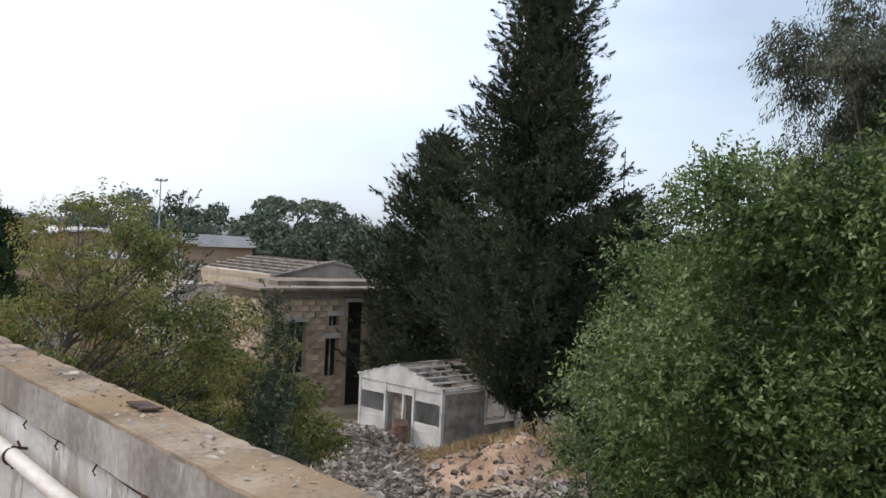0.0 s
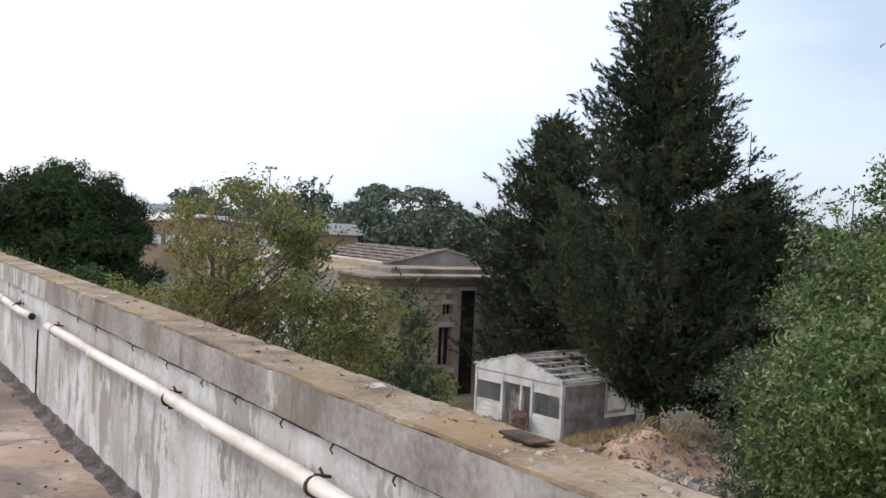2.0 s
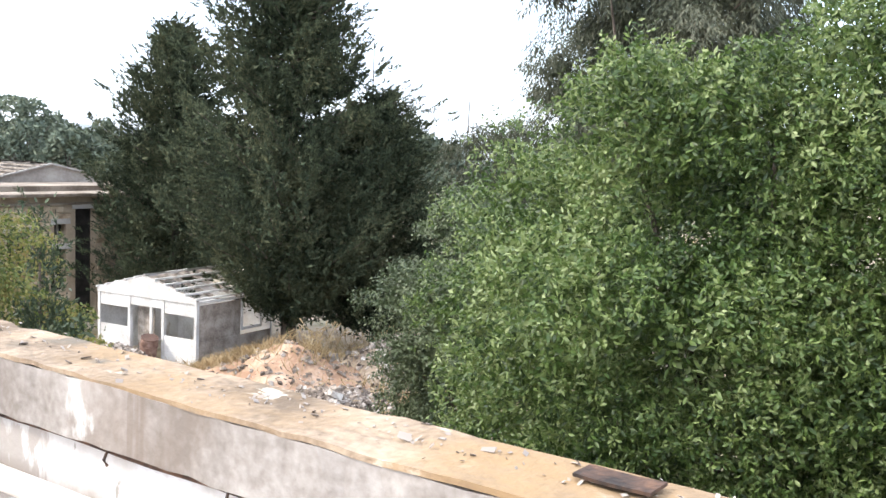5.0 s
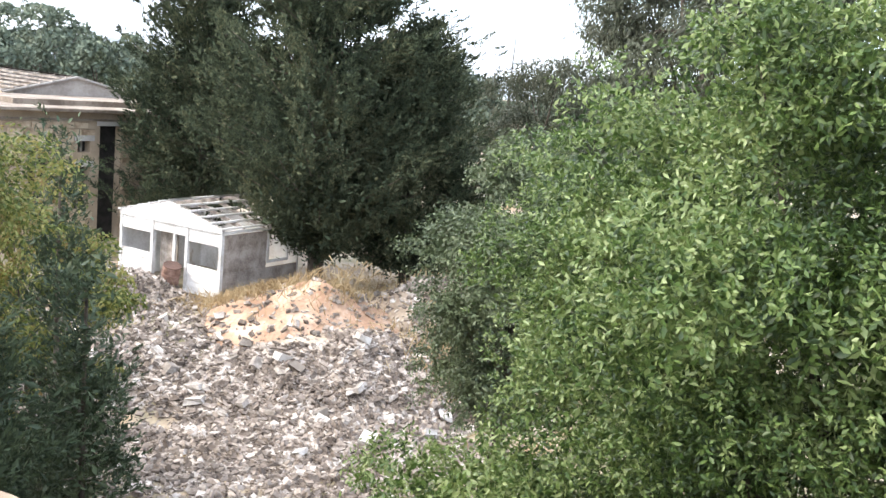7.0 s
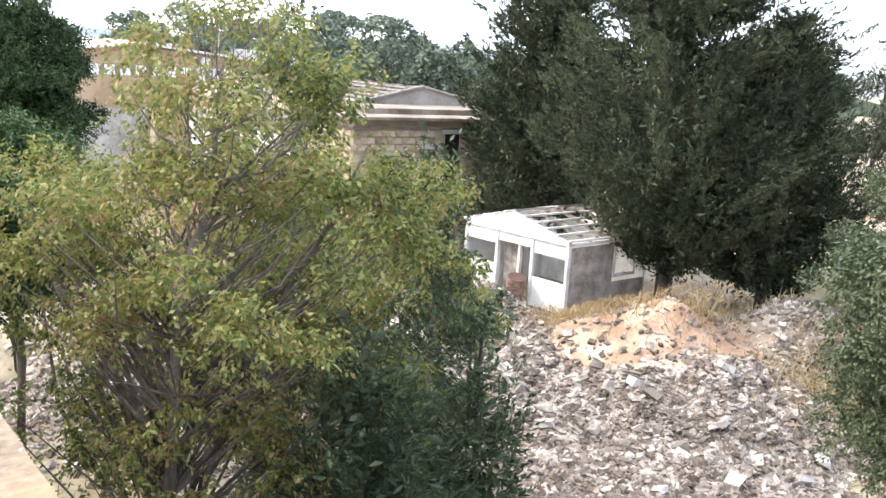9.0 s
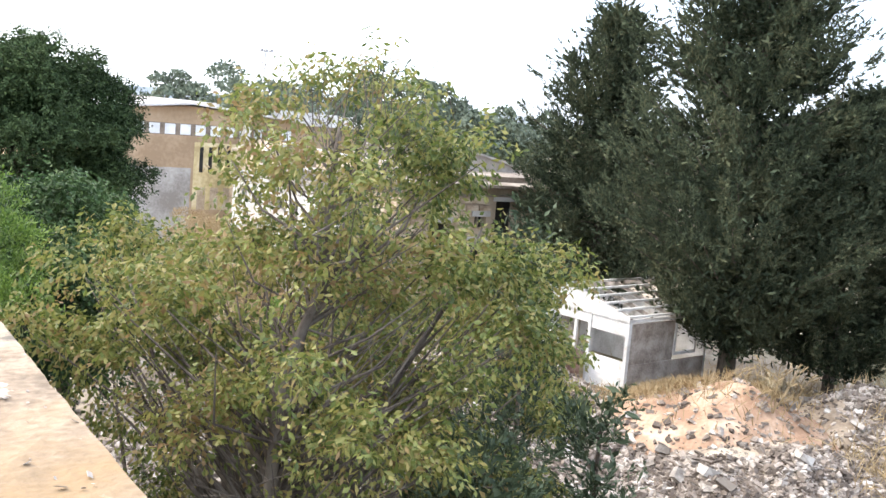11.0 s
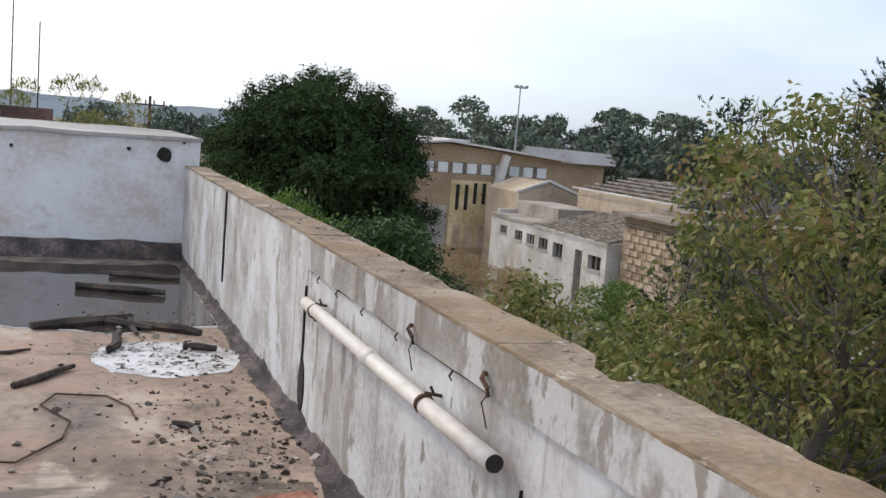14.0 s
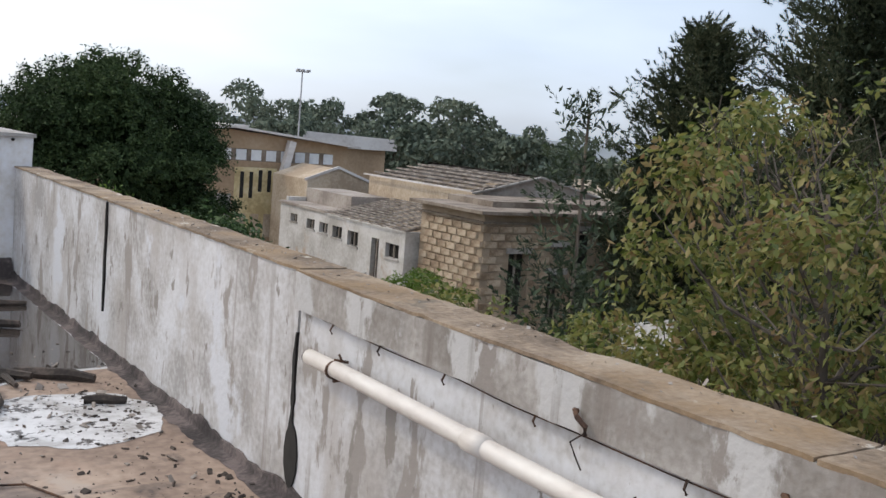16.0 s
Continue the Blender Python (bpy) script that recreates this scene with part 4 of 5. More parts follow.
rng = np.random.default_rng(21)
slab_me = []
for i in range(8):
    bm = chunk(rng, 0.55, rng.uniform(0.2, 0.5))
    me = bpy.data.meshes.new("slab")
    bm.to_mesh(me)
    bm.free()
    me.materials.append(M["rubble_part"])
    slab_me.append(me)
for i in range(170):
    cx, cy, s = ((17, 22.2, 2.0), (20, 20.9, 1.8), (15.8, 25.2, 1.8), (18, 31.4, 1.4), (24.6, 23.3, 1.2))[i % 5]
    x, y = cx + rng.normal() * s, cy + rng.normal() * s
    ob = new("concrete_slab", slab_me[i % 8])
    k = 0.2 + 0.65 * rng.random() ** 2
    ob.matrix_world = Matrix.LocRotScale((x, y, surf_z(x, y) + 0.07 * k), Euler((rng.normal() * 0.35, rng.normal() * 0.35, rng.uniform(0, 6.28))), (k, k, k))
    tagged(ob, "broken pale concrete slab lying on the rubble", "slab", group="slabs in the rubble")


def tufts(name, label, spots, count, length, material, seed, zfun, lean=0.5):
    """Dry grass: thin upright blades."""
    rng = np.random.default_rng(seed)
    s = np.array(spots, float)
    pick = rng.choice(len(s), count, p=s[:, 4] / s[:, 4].sum())
    x, y = s[pick, 0] + rng.normal(size=count) * s[pick, 2], s[pick, 1] + rng.normal(size=count) * s[pick, 3]
    z = np.array([zfun(float(a), float(b)) for a, b in zip(x, y)])
    o = np.stack([np.zeros(count), np.zeros(count), np.ones(count)], 1)
    c = np.stack([x, y, z + length * 0.4], 1)
    return tagged(link(name, leaf_mesh(name, c, o, length, length * 0.055, 0, lean, rng), M[material]), label, "grass", kind="stuff")


tufts("dry_grass", "dry straw-coloured grass and weeds on the waste ground", [(21.0, 28.0, 1.0, 0.7, 2), (23.5, 27.5, 1.5, 0.8, 2), (23.5, 20.5, 1.2, 1.0, 3), (21.5, 25.2, 1.3, 1.3, 0.5), (28, 27, 3, 2, 2), (15, 50, 2.0, 3.0, 3), (13, 44, 2.5, 4, 3)],
      9000, 0.55, "straw", 31, surf_z)
weed = thing("dead_weed", "tall dead weed on top of the spoil heap", "plant")
bm = bmesh.new()
rng = np.random.default_rng(8)
wz = surf_z(21.6, 24.3)
for i in range(16):
    a = (21.6 + rng.normal() * 0.25, 24.3 + rng.normal() * 0.25, wz - 0.1)
    b = (a[0] + rng.normal() * 0.35, a[1] + rng.normal() * 0.35, wz + rng.uniform(0.6, 1.25))
    beam(bm, a, b, 0.018, 0.008, 5)
    for k in range(3):
        p = Vector(a).lerp(Vector(b), rng.uniform(0.5, 1.0))
        beam(bm, p, p + Vector((rng.normal() * 0.15, rng.normal() * 0.15, 0.12)), 0.012, 0.02, 5)
tagged(part("stalk", bm, M["straw"], weed), kind="stuff")

# ---- the shed ----
SG = -6.15
def shed():
    """White boarded hut, roof sheets gone; local x runs back from the front gable, y along the front."""
    W, D, H, R = 4.7, 3.9, 2.15, 2.78
    ob = thing("hut", "derelict white boarded hut with an open slatted roof", "hut", at=(20.72, 28.98, SG))
    ob.rotation_euler = (0, 0, radians(7.0))
    for y, h in ((0.06, H), (1.55, R - 0.25), (3.15, R - 0.25), (W - 0.06, H)):
        part("post", box(-0.03, 0.11, y - 0.06, y + 0.06, -0.3, h, 0.008), M["shed"], ob)
    part("post", box(D - 0.1, D, 0, 0.1, -0.3, H, 0.008), M["shed"], ob)
    part("post", box(D - 0.1, D, W - 0.1, W, -0.3, H, 0.008), M["shed"], ob)
    # horizontal boards: front, with door and window openings
    def boards(y0, y1, z0, z1, x=0.0, along="y", mt="shed"):
        z = z0
        while z < z1 - 0.02:
            zz = min(z + 0.2, z1)
            b = box(x, x + 0.03, y0, y1, z + 0.006, zz) if along == "y" else box(y0, y1, x, x + 0.03, z + 0.006, zz)
            for v in b.verts:
                if v.co.z < z + 0.05:
                    if along == "y":
                        v.co.x -= 0.015
                    else:
                        v.co.y -= 0.015
            part("board", b, M[mt], ob)
            z += 0.2
    boards(0.13, 1.48, -0.1, 0.85)
    boards(3.22, W - 0.13, -0.1, 0.95)
    part("board", box(0.0, 0.03, 0.13, 1.48, 1.62, 2.1), M["shed"], ob)
    part("board", box(0.0, 0.03, 1.62, 3.08, 1.75, 2.3), M["shed"], ob)
    part("board", box(0.0, 0.03, 3.22, W - 0.13, 1.62, 2.1), M["shed"], ob)
    bm = bmesh.new()
    vs = [bm.verts.new(p) for p in ((-0.012, 0, 2.06), (-0.012, W, 2.06), (-0.012, W, H + 0.06), (-0.012, W / 2, R + 0.04), (-0.012, 0, H + 0.06))]
    f = bm.faces.new(vs)
    r = bmesh.ops.extrude_face_region(bm, geom=[f])
    for v in r["geom"]:
        if isinstance(v, bmesh.types.BMVert):
            v.co.x -= 0.03
    bmesh.ops.recalc_face_normals(bm, faces=bm.faces[:])
    part("gable_board", bm, M["shed"], ob)
    part("door_jamb", box(0.01, 0.08, 2.1, 2.2, -0.2, 1.8), M["shed"], ob)
    part("door", box(0.3, 0.34, 2.25, 3.05, -0.2, 1.75), M["timber"], ob, "grey open door panel")
    boards(0.1, D - 0.1, -0.2, 0.75, 0.0, "x", "bareboard")
    part("wall_plate", box(0.0, D, 0.0, 0.1, H - 0.1, H), M["shed"], ob)
    part("wall_plate", box(0.0, D, W - 0.1, W, H - 0.1, H), M["shed"], ob)
    part("window_frame", box(2.2, 3.3, -0.02, 0.08, 0.9, 1.0), M["shed"], ob)
    part("window_frame", box(2.2, 2.28, -0.02, 0.08, 1.0, 1.9), M["shed"], ob)
    part("window_frame", box(3.22, 3.3, -0.02, 0.08, 1.0, 1.9), M["shed"], ob)
    part("lining", box(0.1, 2.2, 0.03, 0.06, 0.75, 2.0), M["bareboard"], ob, "bare brownish inner lining")
    part("back_wall", box(D - 0.06, D - 0.02, 0.1, W - 0.1, -0.2, 2.1), M["shed"], ob)
    part("back_wall", box(0.1, D - 0.1, W - 0.08, W - 0.04, -0.2, 2.0), M["shed"], ob)
    for x in (0.05, 1.0, 1.95, 2.9, 3.85):
        for ya, yb in ((0, W / 2), (W, W / 2)):
            part("rafter", beam(bmesh.new(), (x, ya, H), (x, yb, R), 0.06, 0.12), M["timber"], ob)
    for k in range(6):
        f = k / 5
        for s in (0, 1):
            y = f * W / 2 if s == 0 else W - f * W / 2
            part("purlin", beam(bmesh.new(), (-0.1, y, H + 0.08 + f * (R - H)), (D + 0.1, y, H + 0.08 + f * (R - H)), 0.09, 0.06), M["shed"], ob)
    return ob


shed()
drum = thing("rusty_drum", "dented reddish-brown drum leaning by the hut door", "drum", at=(20.15, 30.9, -6.2))
drum.rotation_euler = (radians(14), radians(-10), 0.4)
bm = tube([(0, 0, 0), (0, 0, 0.28), (0, 0, 0.30), (0, 0, 0.32), (0, 0, 0.58), (0, 0, 0.60), (0, 0, 0.62), (0, 0, 0.88)], [0.29, 0.29, 0.31, 0.29, 0.29, 0.31, 0.29, 0.29], 18)
part("shell", rough_up(bm, 0.02, 4), M["drum"], drum)
part("lid", tube([(0, 0, 0.88), (0, 0, 0.90)], 0.30, 18), M["brown"], drum, "dark rusty lid")

# ---- stone building with gabled roof frame ----
bld = thing("stone_building", "abandoned limestone building with a bare roof frame", "building")
BZ, BX0, BX1, BY0, BY1 = -6.6, 21.2, 27.6, 43.3, 51.7
EV, RG = -0.68, 0.0
part("wall", box(BX0, BX0 + 0.35, BY0, BY1, BZ, EV), M["beige"], bld)
part("wall", box(BX1 - 0.35, BX1, BY0, BY1, BZ, EV), M["beige"], bld)
part("wall", box(BX0 + 0.35, BX1 - 0.35, BY1 - 0.35, BY1, BZ, EV), M["beige"], bld)
for y in (BY0, BY1 - 0.3):
    bm = bmesh.new()
    xm = (BX0 + BX1) / 2
    vs = [bm.verts.new(p) for p in ((BX0 + 0.36, y, BZ), (BX1 - 0.36, y, BZ), (BX1 - 0.36, y, EV - 0.002), (BX1, y, EV), (xm, y, RG), (BX0, y, EV), (BX0 + 0.36, y, EV - 0.002))]
    f = bm.faces.new(vs)
    r = bmesh.ops.extrude_face_region(bm, geom=[f])
    for v in r["geom"]:
        if isinstance(v, bmesh.types.BMVert):
            v.co.y += 0.3
    bmesh.ops.recalc_face_normals(bm, faces=bm.faces[:])
    part("gable_wall", bm, M["gable"], bld, "grey rendered gable wall")
xm = (BX0 + BX1) / 2
for k in range(7):
    f = k / 6
    for s in (-1, 1):
        x = xm + s * (1 - f) * (BX1 - BX0 + 0.5) / 2
        z = EV + f * (RG - EV) + 0.06
        part("purlin", beam(bmesh.new(), (x, BY0 - 0.1, z), (x, BY1 + 0.1, z + 0.02), 0.07, 0.07), M["roofsheet"] if k == 0 else M["timber"], bld)
for k in range(7):
    y = BY0 + 0.4 + k * (BY1 - BY0 - 0.8) / 6
    for s in (-1, 1):
        part("rafter", beam(bmesh.new(), (xm + s * (BX1 - BX0) / 2, y, EV), (xm, y, RG), 0.06, 0.12), M["timber"], bld)
for s in (-1, 1):
    part("verge", beam(bmesh.new(), (xm + s * (BX1 - BX0 + 0.3) / 2, BY0 - 0.05, EV - 0.02), (xm, BY0 - 0.05, RG + 0.06), 0.12, 0.07), M["concrete"], bld)

AX0, AX1, AY0, AY1, AT = 18.6, 27.9, 39.0, 43.0, -1.08
wing = thing("stone_wing", "rock-faced limestone front wing with a flat concrete roof", "building")
part("core", box(AX0 + 0.03, AX1, AY0 + 0.4, AY1, BZ, AT), M["joint"], wing)
def pierced(along, u0, u1, d0, d1, z0, z1, holes):
    """One connected wall along x (0) or y (1) with openings (ua, ub, za, zb)."""
    us = sorted({u0, u1, *(h[0] for h in holes), *(h[1] for h in holes)})
    zs = sorted({z0, z1, *(h[2] for h in holes), *(h[3] for h in holes)})
    bm, made = bmesh.new(), {}

    def v(u, d, z):
        if (u, d, z) not in made:
            made[u, d, z] = bm.verts.new((u, d, z) if along == 0 else (d, u, z))
        return made[u, d, z]

    def solid(i, k):
        if not (0 <= i < len(us) - 1 and 0 <= k < len(zs) - 1):
            return False
        u, z = (us[i] + us[i + 1]) / 2, (zs[k] + zs[k + 1]) / 2
        return not any(h[0] < u < h[1] and h[2] < z < h[3] for h in holes)

    for i in range(len(us) - 1):
        for k in range(len(zs) - 1):
            if not solid(i, k):
                continue
            a, b, c, e = us[i], us[i + 1], zs[k], zs[k + 1]
            for d in (d0, d1):
                bm.faces.new((v(a, d, c), v(b, d, c), v(b, d, e), v(a, d, e)))
            for (di, dk), (p, q) in (((-1, 0), ((a, c), (a, e))), ((1, 0), ((b, c), (b, e))), ((0, -1), ((a, c), (b, c))), ((0, 1), ((a, e), (b, e)))):
                if not solid(i + di, k + dk):
                    bm.faces.new((v(p[0], d0, p[1]), v(q[0], d0, q[1]), v(q[0], d1, q[1]), v(p[0], d1, p[1])))
    bmesh.ops.recalc_face_normals(bm, faces=bm.faces[:])
    return bm


WIN = [(19.8, 20.7, -4.7, -2.45), (21.65, 22.35, -4.9, -3.2), (21.8, 22.35, -2.65, -2.2), (22.75, 23.7, -6.4, -1.6)]
part("wall", pierced(0, AX0 + 0.03, AX1, AY0, AY0 + 0.4, BZ, AT, WIN), M["joint"], wing)
for xa, xb, za, zb in WIN:
    # Black sheet before the solid core, painted as the unlit interior.
    part("opening", box(xa, xb, AY0 + 0.385, AY0 + 0.398, za, zb), M["hollow_shade"], wing, "black sheet painted as the unlit inside of the wing")
    part("lintel", box(xa - 0.15, xb + 0.15, AY0 - 0.05, AY0 + 0.1, zb, zb + 0.22), M["concrete"], wing)
    if zb < -1.8:
        part("window_frame", box((xa + xb) / 2 - 0.04, (xa + xb) / 2 + 0.04, AY0 + 0.2, AY0 + 0.26, za, zb), M["timber"], wing)
part("roof_slab", box(AX0 - 0.45, AX1 + 0.2, AY0 - 0.5, AY1 + 0.2, AT + 0.002, AT + 0.13, 0.02), M["slab"], wing, "weathered brown concrete roof slab")
part("parapet", box(AX0 + 1.2, AX1, AY0 + 1.2, AY1 + 0.1, AT + 0.132, AT + 0.34), M["slab"], wing)
for zz in (AT - 0.35,):
    part("cornice", box(AX0 - 0.08, AX1 + 0.08, AY0 - 0.08, AY1, zz, zz + 0.08), M["slab"], wing)

# ---- low white building ----
low = thing("low_building", "long low white building with small windows and broken roof", "building")
LX, LY0, LY1, LT = 18.05, 43.1, 54.2, -2.25
LW = [(43.5, 44.5, -3.35, -2.8), (45.0, 45.6, -4.9, -2.75), (46.7, 47.6, -3.3, -2.72), (48.1, 48.95, -3.15, -2.68), (49.4, 50.2, -3.12, -2.68), (50.65, 51.45, -3.08, -2.66), (52.4, 53.1, -2.95, -2.62)]
part("wall", pierced(1, LY0, LY1, LX, LX + 0.25, BZ, LT, LW), M["whitewall"], low)
part("wall", box(LX + 0.25, 21.2, LY0, LY0 + 0.25, BZ, LT), M["whitewall"], low)
part("wall", box(LX + 0.25, 21.2, LY1 - 0.25, LY1, BZ, LT + 0.3), M["whitewall"], low)
for ya, yb, za, zb in LW:
    # Black sheet behind each window, painted as interior shade.
    part("opening", box(LX + 0.2, LX + 0.22, ya, yb, za, zb), M["hollow_shade"], low, "black sheet painted as the unlit inside of the window")
    part("window_frame", box(LX + 0.08, LX + 0.13, (ya + yb) / 2 - 0.03, (ya + yb) / 2 + 0.03, za, zb), M["timber"], low)
    part("sill", box(LX - 0.05, LX + 0.1, ya - 0.06, yb + 0.06, za - 0.08, za), M["concrete"], low)
part("roof_deck", box(LX - 0.1, 21.18, 49.6, LY1, LT + 0.002, LT + 0.12), M["gable"], low)
part("upper_wall", box(19.2, 21.1, 49.6, 54.0, LT + 0.122, LT + 0.75), M["gable"], low)
for k in range(13):
    x = LX - 0.15 + k * 0.27
    part("roof_batten", beam(bmesh.new(), (x, LY0 - 0.1, LT + 0.08 + 0.055 * k), (x, 49.5, LT + 0.08 + 0.055 * k), 0.06, 0.05), M["timber"], low)
for k in range(8):
    y = LY0 + 0.1 + k * 0.85
    part("rafter", beam(bmesh.new(), (LX, y, LT + 0.02), (21.15, y, LT + 0.65), 0.08, 0.1), M["timber"], low)

# small beige gable behind
gb = thing("gable_house", "small beige gabled house", "building")
bm = bmesh.new()
gx, gy, gz = 21.4, 55.2, -0.6
vs = [bm.verts.new(p) for p in ((gx - 1.6, gy, BZ), (gx + 2.0, gy, BZ), (gx + 2.0, gy, gz - 0.7), (gx, gy, gz), (gx - 1.6, gy, gz - 0.6))]
f = bm.faces.new(vs)
r = bmesh.ops.extrude_face_region(bm, geom=[f])
for v in r["geom"]:
    if isinstance(v, bmesh.types.BMVert):
        v.co.y += 4
bmesh.ops.recalc_face_normals(bm, faces=bm.faces[:])
part("wall", bm, M["beige"], gb)
for xa, za, xb, zb in ((gx - 1.75, gz - 0.66, gx, gz), (gx, gz, gx + 2.15, gz - 0.76)):
    part("verge", beam(bmesh.new(), (xa, gy - 0.02, za + 0.05), (xb, gy - 0.02, zb + 0.05), 0.1, 0.12), M["roofsheet"], gb)

# ---- factory hall ----
fac = thing("factory_hall", "ochre factory hall with a shallow gable and strip windows", "building")
FY, FX0, FXA, FX1 = 60.0, 10.5, 17.7, 24.4
FZ0, FZA, FZ1 = 0.25, 0.85, 0.35
bm = bmesh.new()
vs = [bm.verts.new(p) for p in ((FX0, FY, -7.5), (FX1, FY, -7.5), (FX1, FY, FZ1), (FXA, FY, FZA), (FX0, FY, FZ0))]
f = bm.faces.new(vs)
r = bmesh.ops.extrude_face_region(bm, geom=[f])
for v in r["geom"]:
    if isinstance(v, bmesh.types.BMVert):
        v.co.y += 26
bmesh.ops.recalc_face_normals(bm, faces=bm.faces[:])
part("hall", bm, M["factory"], fac)
for xa, za, xb, zb in ((FX0 - 0.5, FZ0 - 0.1, FXA, FZA + 0.05), (FXA, FZA + 0.05, FX1 + 0.5, FZ1 - 0.1)):
    bm = bmesh.new()
    vs = [bm.verts.new(p) for p in ((xa, FY - 0.6, za + 0.05), (xb, FY - 0.6, zb + 0.05), (xb, FY + 26.4, zb + 0.05), (xa, FY + 26.4, za + 0.05))]
    f = bm.faces.new(vs)
    r = bmesh.ops.extrude_face_region(bm, geom=[f])
    for v in r["geom"]:
        if isinstance(v, bmesh.types.BMVert):
            v.co.z += 0.11
    bmesh.ops.recalc_face_normals(bm, faces=bm.faces[:])
    part("roof", bm, M["roofsheet"], fac, "pale fibre-cement roof")
for k in range(15):
    x = FX0 + 1.0 + k * 0.82
    part("window_pane", box(x, x + 0.55, FY - 0.03, FY + 0.02, -0.66, -0.12), M["glass"], fac, "pale strip window")
part("window_band", box(FX0 + 0.8, 23.2, FY - 0.01, FY + 0.02, -0.70, -0.08), M["slab"], fac, "brown band between the panes")
part("recess", box(18.05, 20.35, FY - 0.02, FY + 0.03, -4.6, -1.02), M["bleached"], fac, "bleached yellow recess")
for k in range(4):
    # Black plates on the solid wall paint the shade of the slots.
    part("opening", box(18.35 + k * 0.5, 18.55 + k * 0.5, FY - 0.035, FY + 0.02, -2.6 + 0.35 * (k > 1), -1.25 + 0.12 * (k > 1)), M["hollow_shade"], fac)
for k in range(3):
    part("opening", box(18.3 + k * 0.72, 18.75 + k * 0.72, FY - 0.035, FY + 0.02, -4.6, -3.4), M["beige"], fac)
part("chute", beam(bmesh.new(), (20.95, FY - 0.35, 0.45), (20.45, FY - 0.35, -1.75), 0.42, 0.35), M["roofsheet"], fac, "pale slanting duct")
part("plinth", box(13.0, 17.9, FY - 0.05, FY + 0.02, -7.2, -2.4), M["concrete"], fac)
ann = thing("flat_hall", "long pale flat-roofed hall behind the factory", "building")
part("hall", box(24.6, 35.5, 75, 96, -7.5, -0.1), M["factory"], ann)
bm = box(23.2, 36.2, 74.6, 96.4, -0.098, 1.02)
for v in bm.verts:
    if v.co.z > 0.5 and v.co.x > 30:
        v.co.z -= 0.28
part("roof", bm, M["roofsheet"], ann)

# ---- lamps, poles, antennas ----
lamp = thing("flood_mast", "tall floodlight mast beyond the factory", "lamp mast")
part("pole", tube([(24.0, 65.4, -7), (24.0, 65.4, 4.35)], [0.07, 0.04], 8), M["steel"], lamp)
part("crossbar", box(23.6, 24.4, 65.35, 65.45, 4.33, 4.41), M["steel"], lamp)
for x in (23.6, 23.9, 24.25):
    part("lamp_head", box(x, x + 0.18, 65.2, 65.4, 4.36, 4.50), M["steel"], lamp)
for x, y, z in ((-2.97, 49.4, 5.2), (-2.08, 49.4, 4.2)):
    an = thing("antenna_mast", "thin aerial mast beyond the roof", "mast", group="aerial masts")
    part("pole", tube([(x, y, -7), (x, y, z)], [0.04, 0.02], 6), M["rust"], an)
pp = thing("power_pole", "electricity pole with a crossarm", "pole")
part("pole", tube([(4.7, 88.4, -8), (4.7, 88.4, 2.3)], [0.14, 0.1], 8), M["rust"], pp)
part("crossarm", box(3.6, 5.8, 88.35, 88.45, 1.6, 1.72), M["rust"], pp)
for x in (3.7, 4.4, 5.0, 5.7):
    part("insulator", tube([(x, 88.4, 1.72), (x, 88.4, 2.0)], 0.06, 6), M["rust"], pp)
dead = thing("dead_tree", "bare dead sapling rising among the trees", "tree", group="bare saplings")
part("trunk", tube([(32.5, 27.0, -6), (33.1, 27.1, -1.0), (33.4, 27.2, 3.4)], [0.07, 0.05, 0.02], 6), M["bark"], dead)
dead = thing("dead_tree", "bare dead sapling rising among the trees", "tree", group="bare saplings")
part("trunk", tube([(30.5, 30.0, -6), (30.5, 30.0, 5.6)], [0.06, 0.02], 6), M["bark"], dead)

# ---- trees ----
conifer("cypress", "tall dark cypress behind the hut", (24.4, 28.4, -6.5), 18.7,
        ((0.09, 1.3), (0.13, 3.0), (0.20, 4.2), (0.28, 4.5), (0.36, 4.2), (0.45, 3.6), (0.56, 2.7), (0.66, 2.15), (0.76, 1.8), (0.86, 1.45), (0.95, 0.8), (1.0, 0.25)),
        10500, 28, 0.48, (0.17, 0.038), "cypress", 3, 0.3, 0.42, 760, 0.75)
conifer("cypress", "shorter dark cypress beside the tall one", (25.5, 36.2, -6.4), 12.3,
        ((0.04, 2.9), (0.18, 3.6), (0.40, 3.3), (0.58, 2.8), (0.74, 2.3), (0.86, 1.5), (0.95, 0.7), (1.0, 0.2)),
        5200, 28, 0.48, (0.17, 0.042), "cypress", 4, 0.24, 0.42, 460)
conifer("cypress", "dense low cypress beside the tall one", (26.9, 26.5, -6.4), 9.6,
        ((0.10, 1.6), (0.25, 2.4), (0.5, 2.5), (0.7, 1.9), (0.88, 1.1), (1.0, 0.3)),
        3600, 28, 0.46, (0.17, 0.038), "cypress", 6, 0.2, 0.4, 320)

rng = np.random.default_rng(40)
bl = clumps(rng, 40, (8.8, 6.5, -2.2), (2.0, 2.3, 4.1), 0.95)
bl += clumps(rng, 22, (11.0, 9.4, -2.3), (1.2, 1.3, 3.4), 0.85) + clumps(rng, 14, (11.2, 10.7, -0.9), (0.7, 0.7, 2.0), 0.6) + clumps(rng, 22, (7.9, 9.4, -3.7), (1.0, 1.1, 1.4), 0.55)
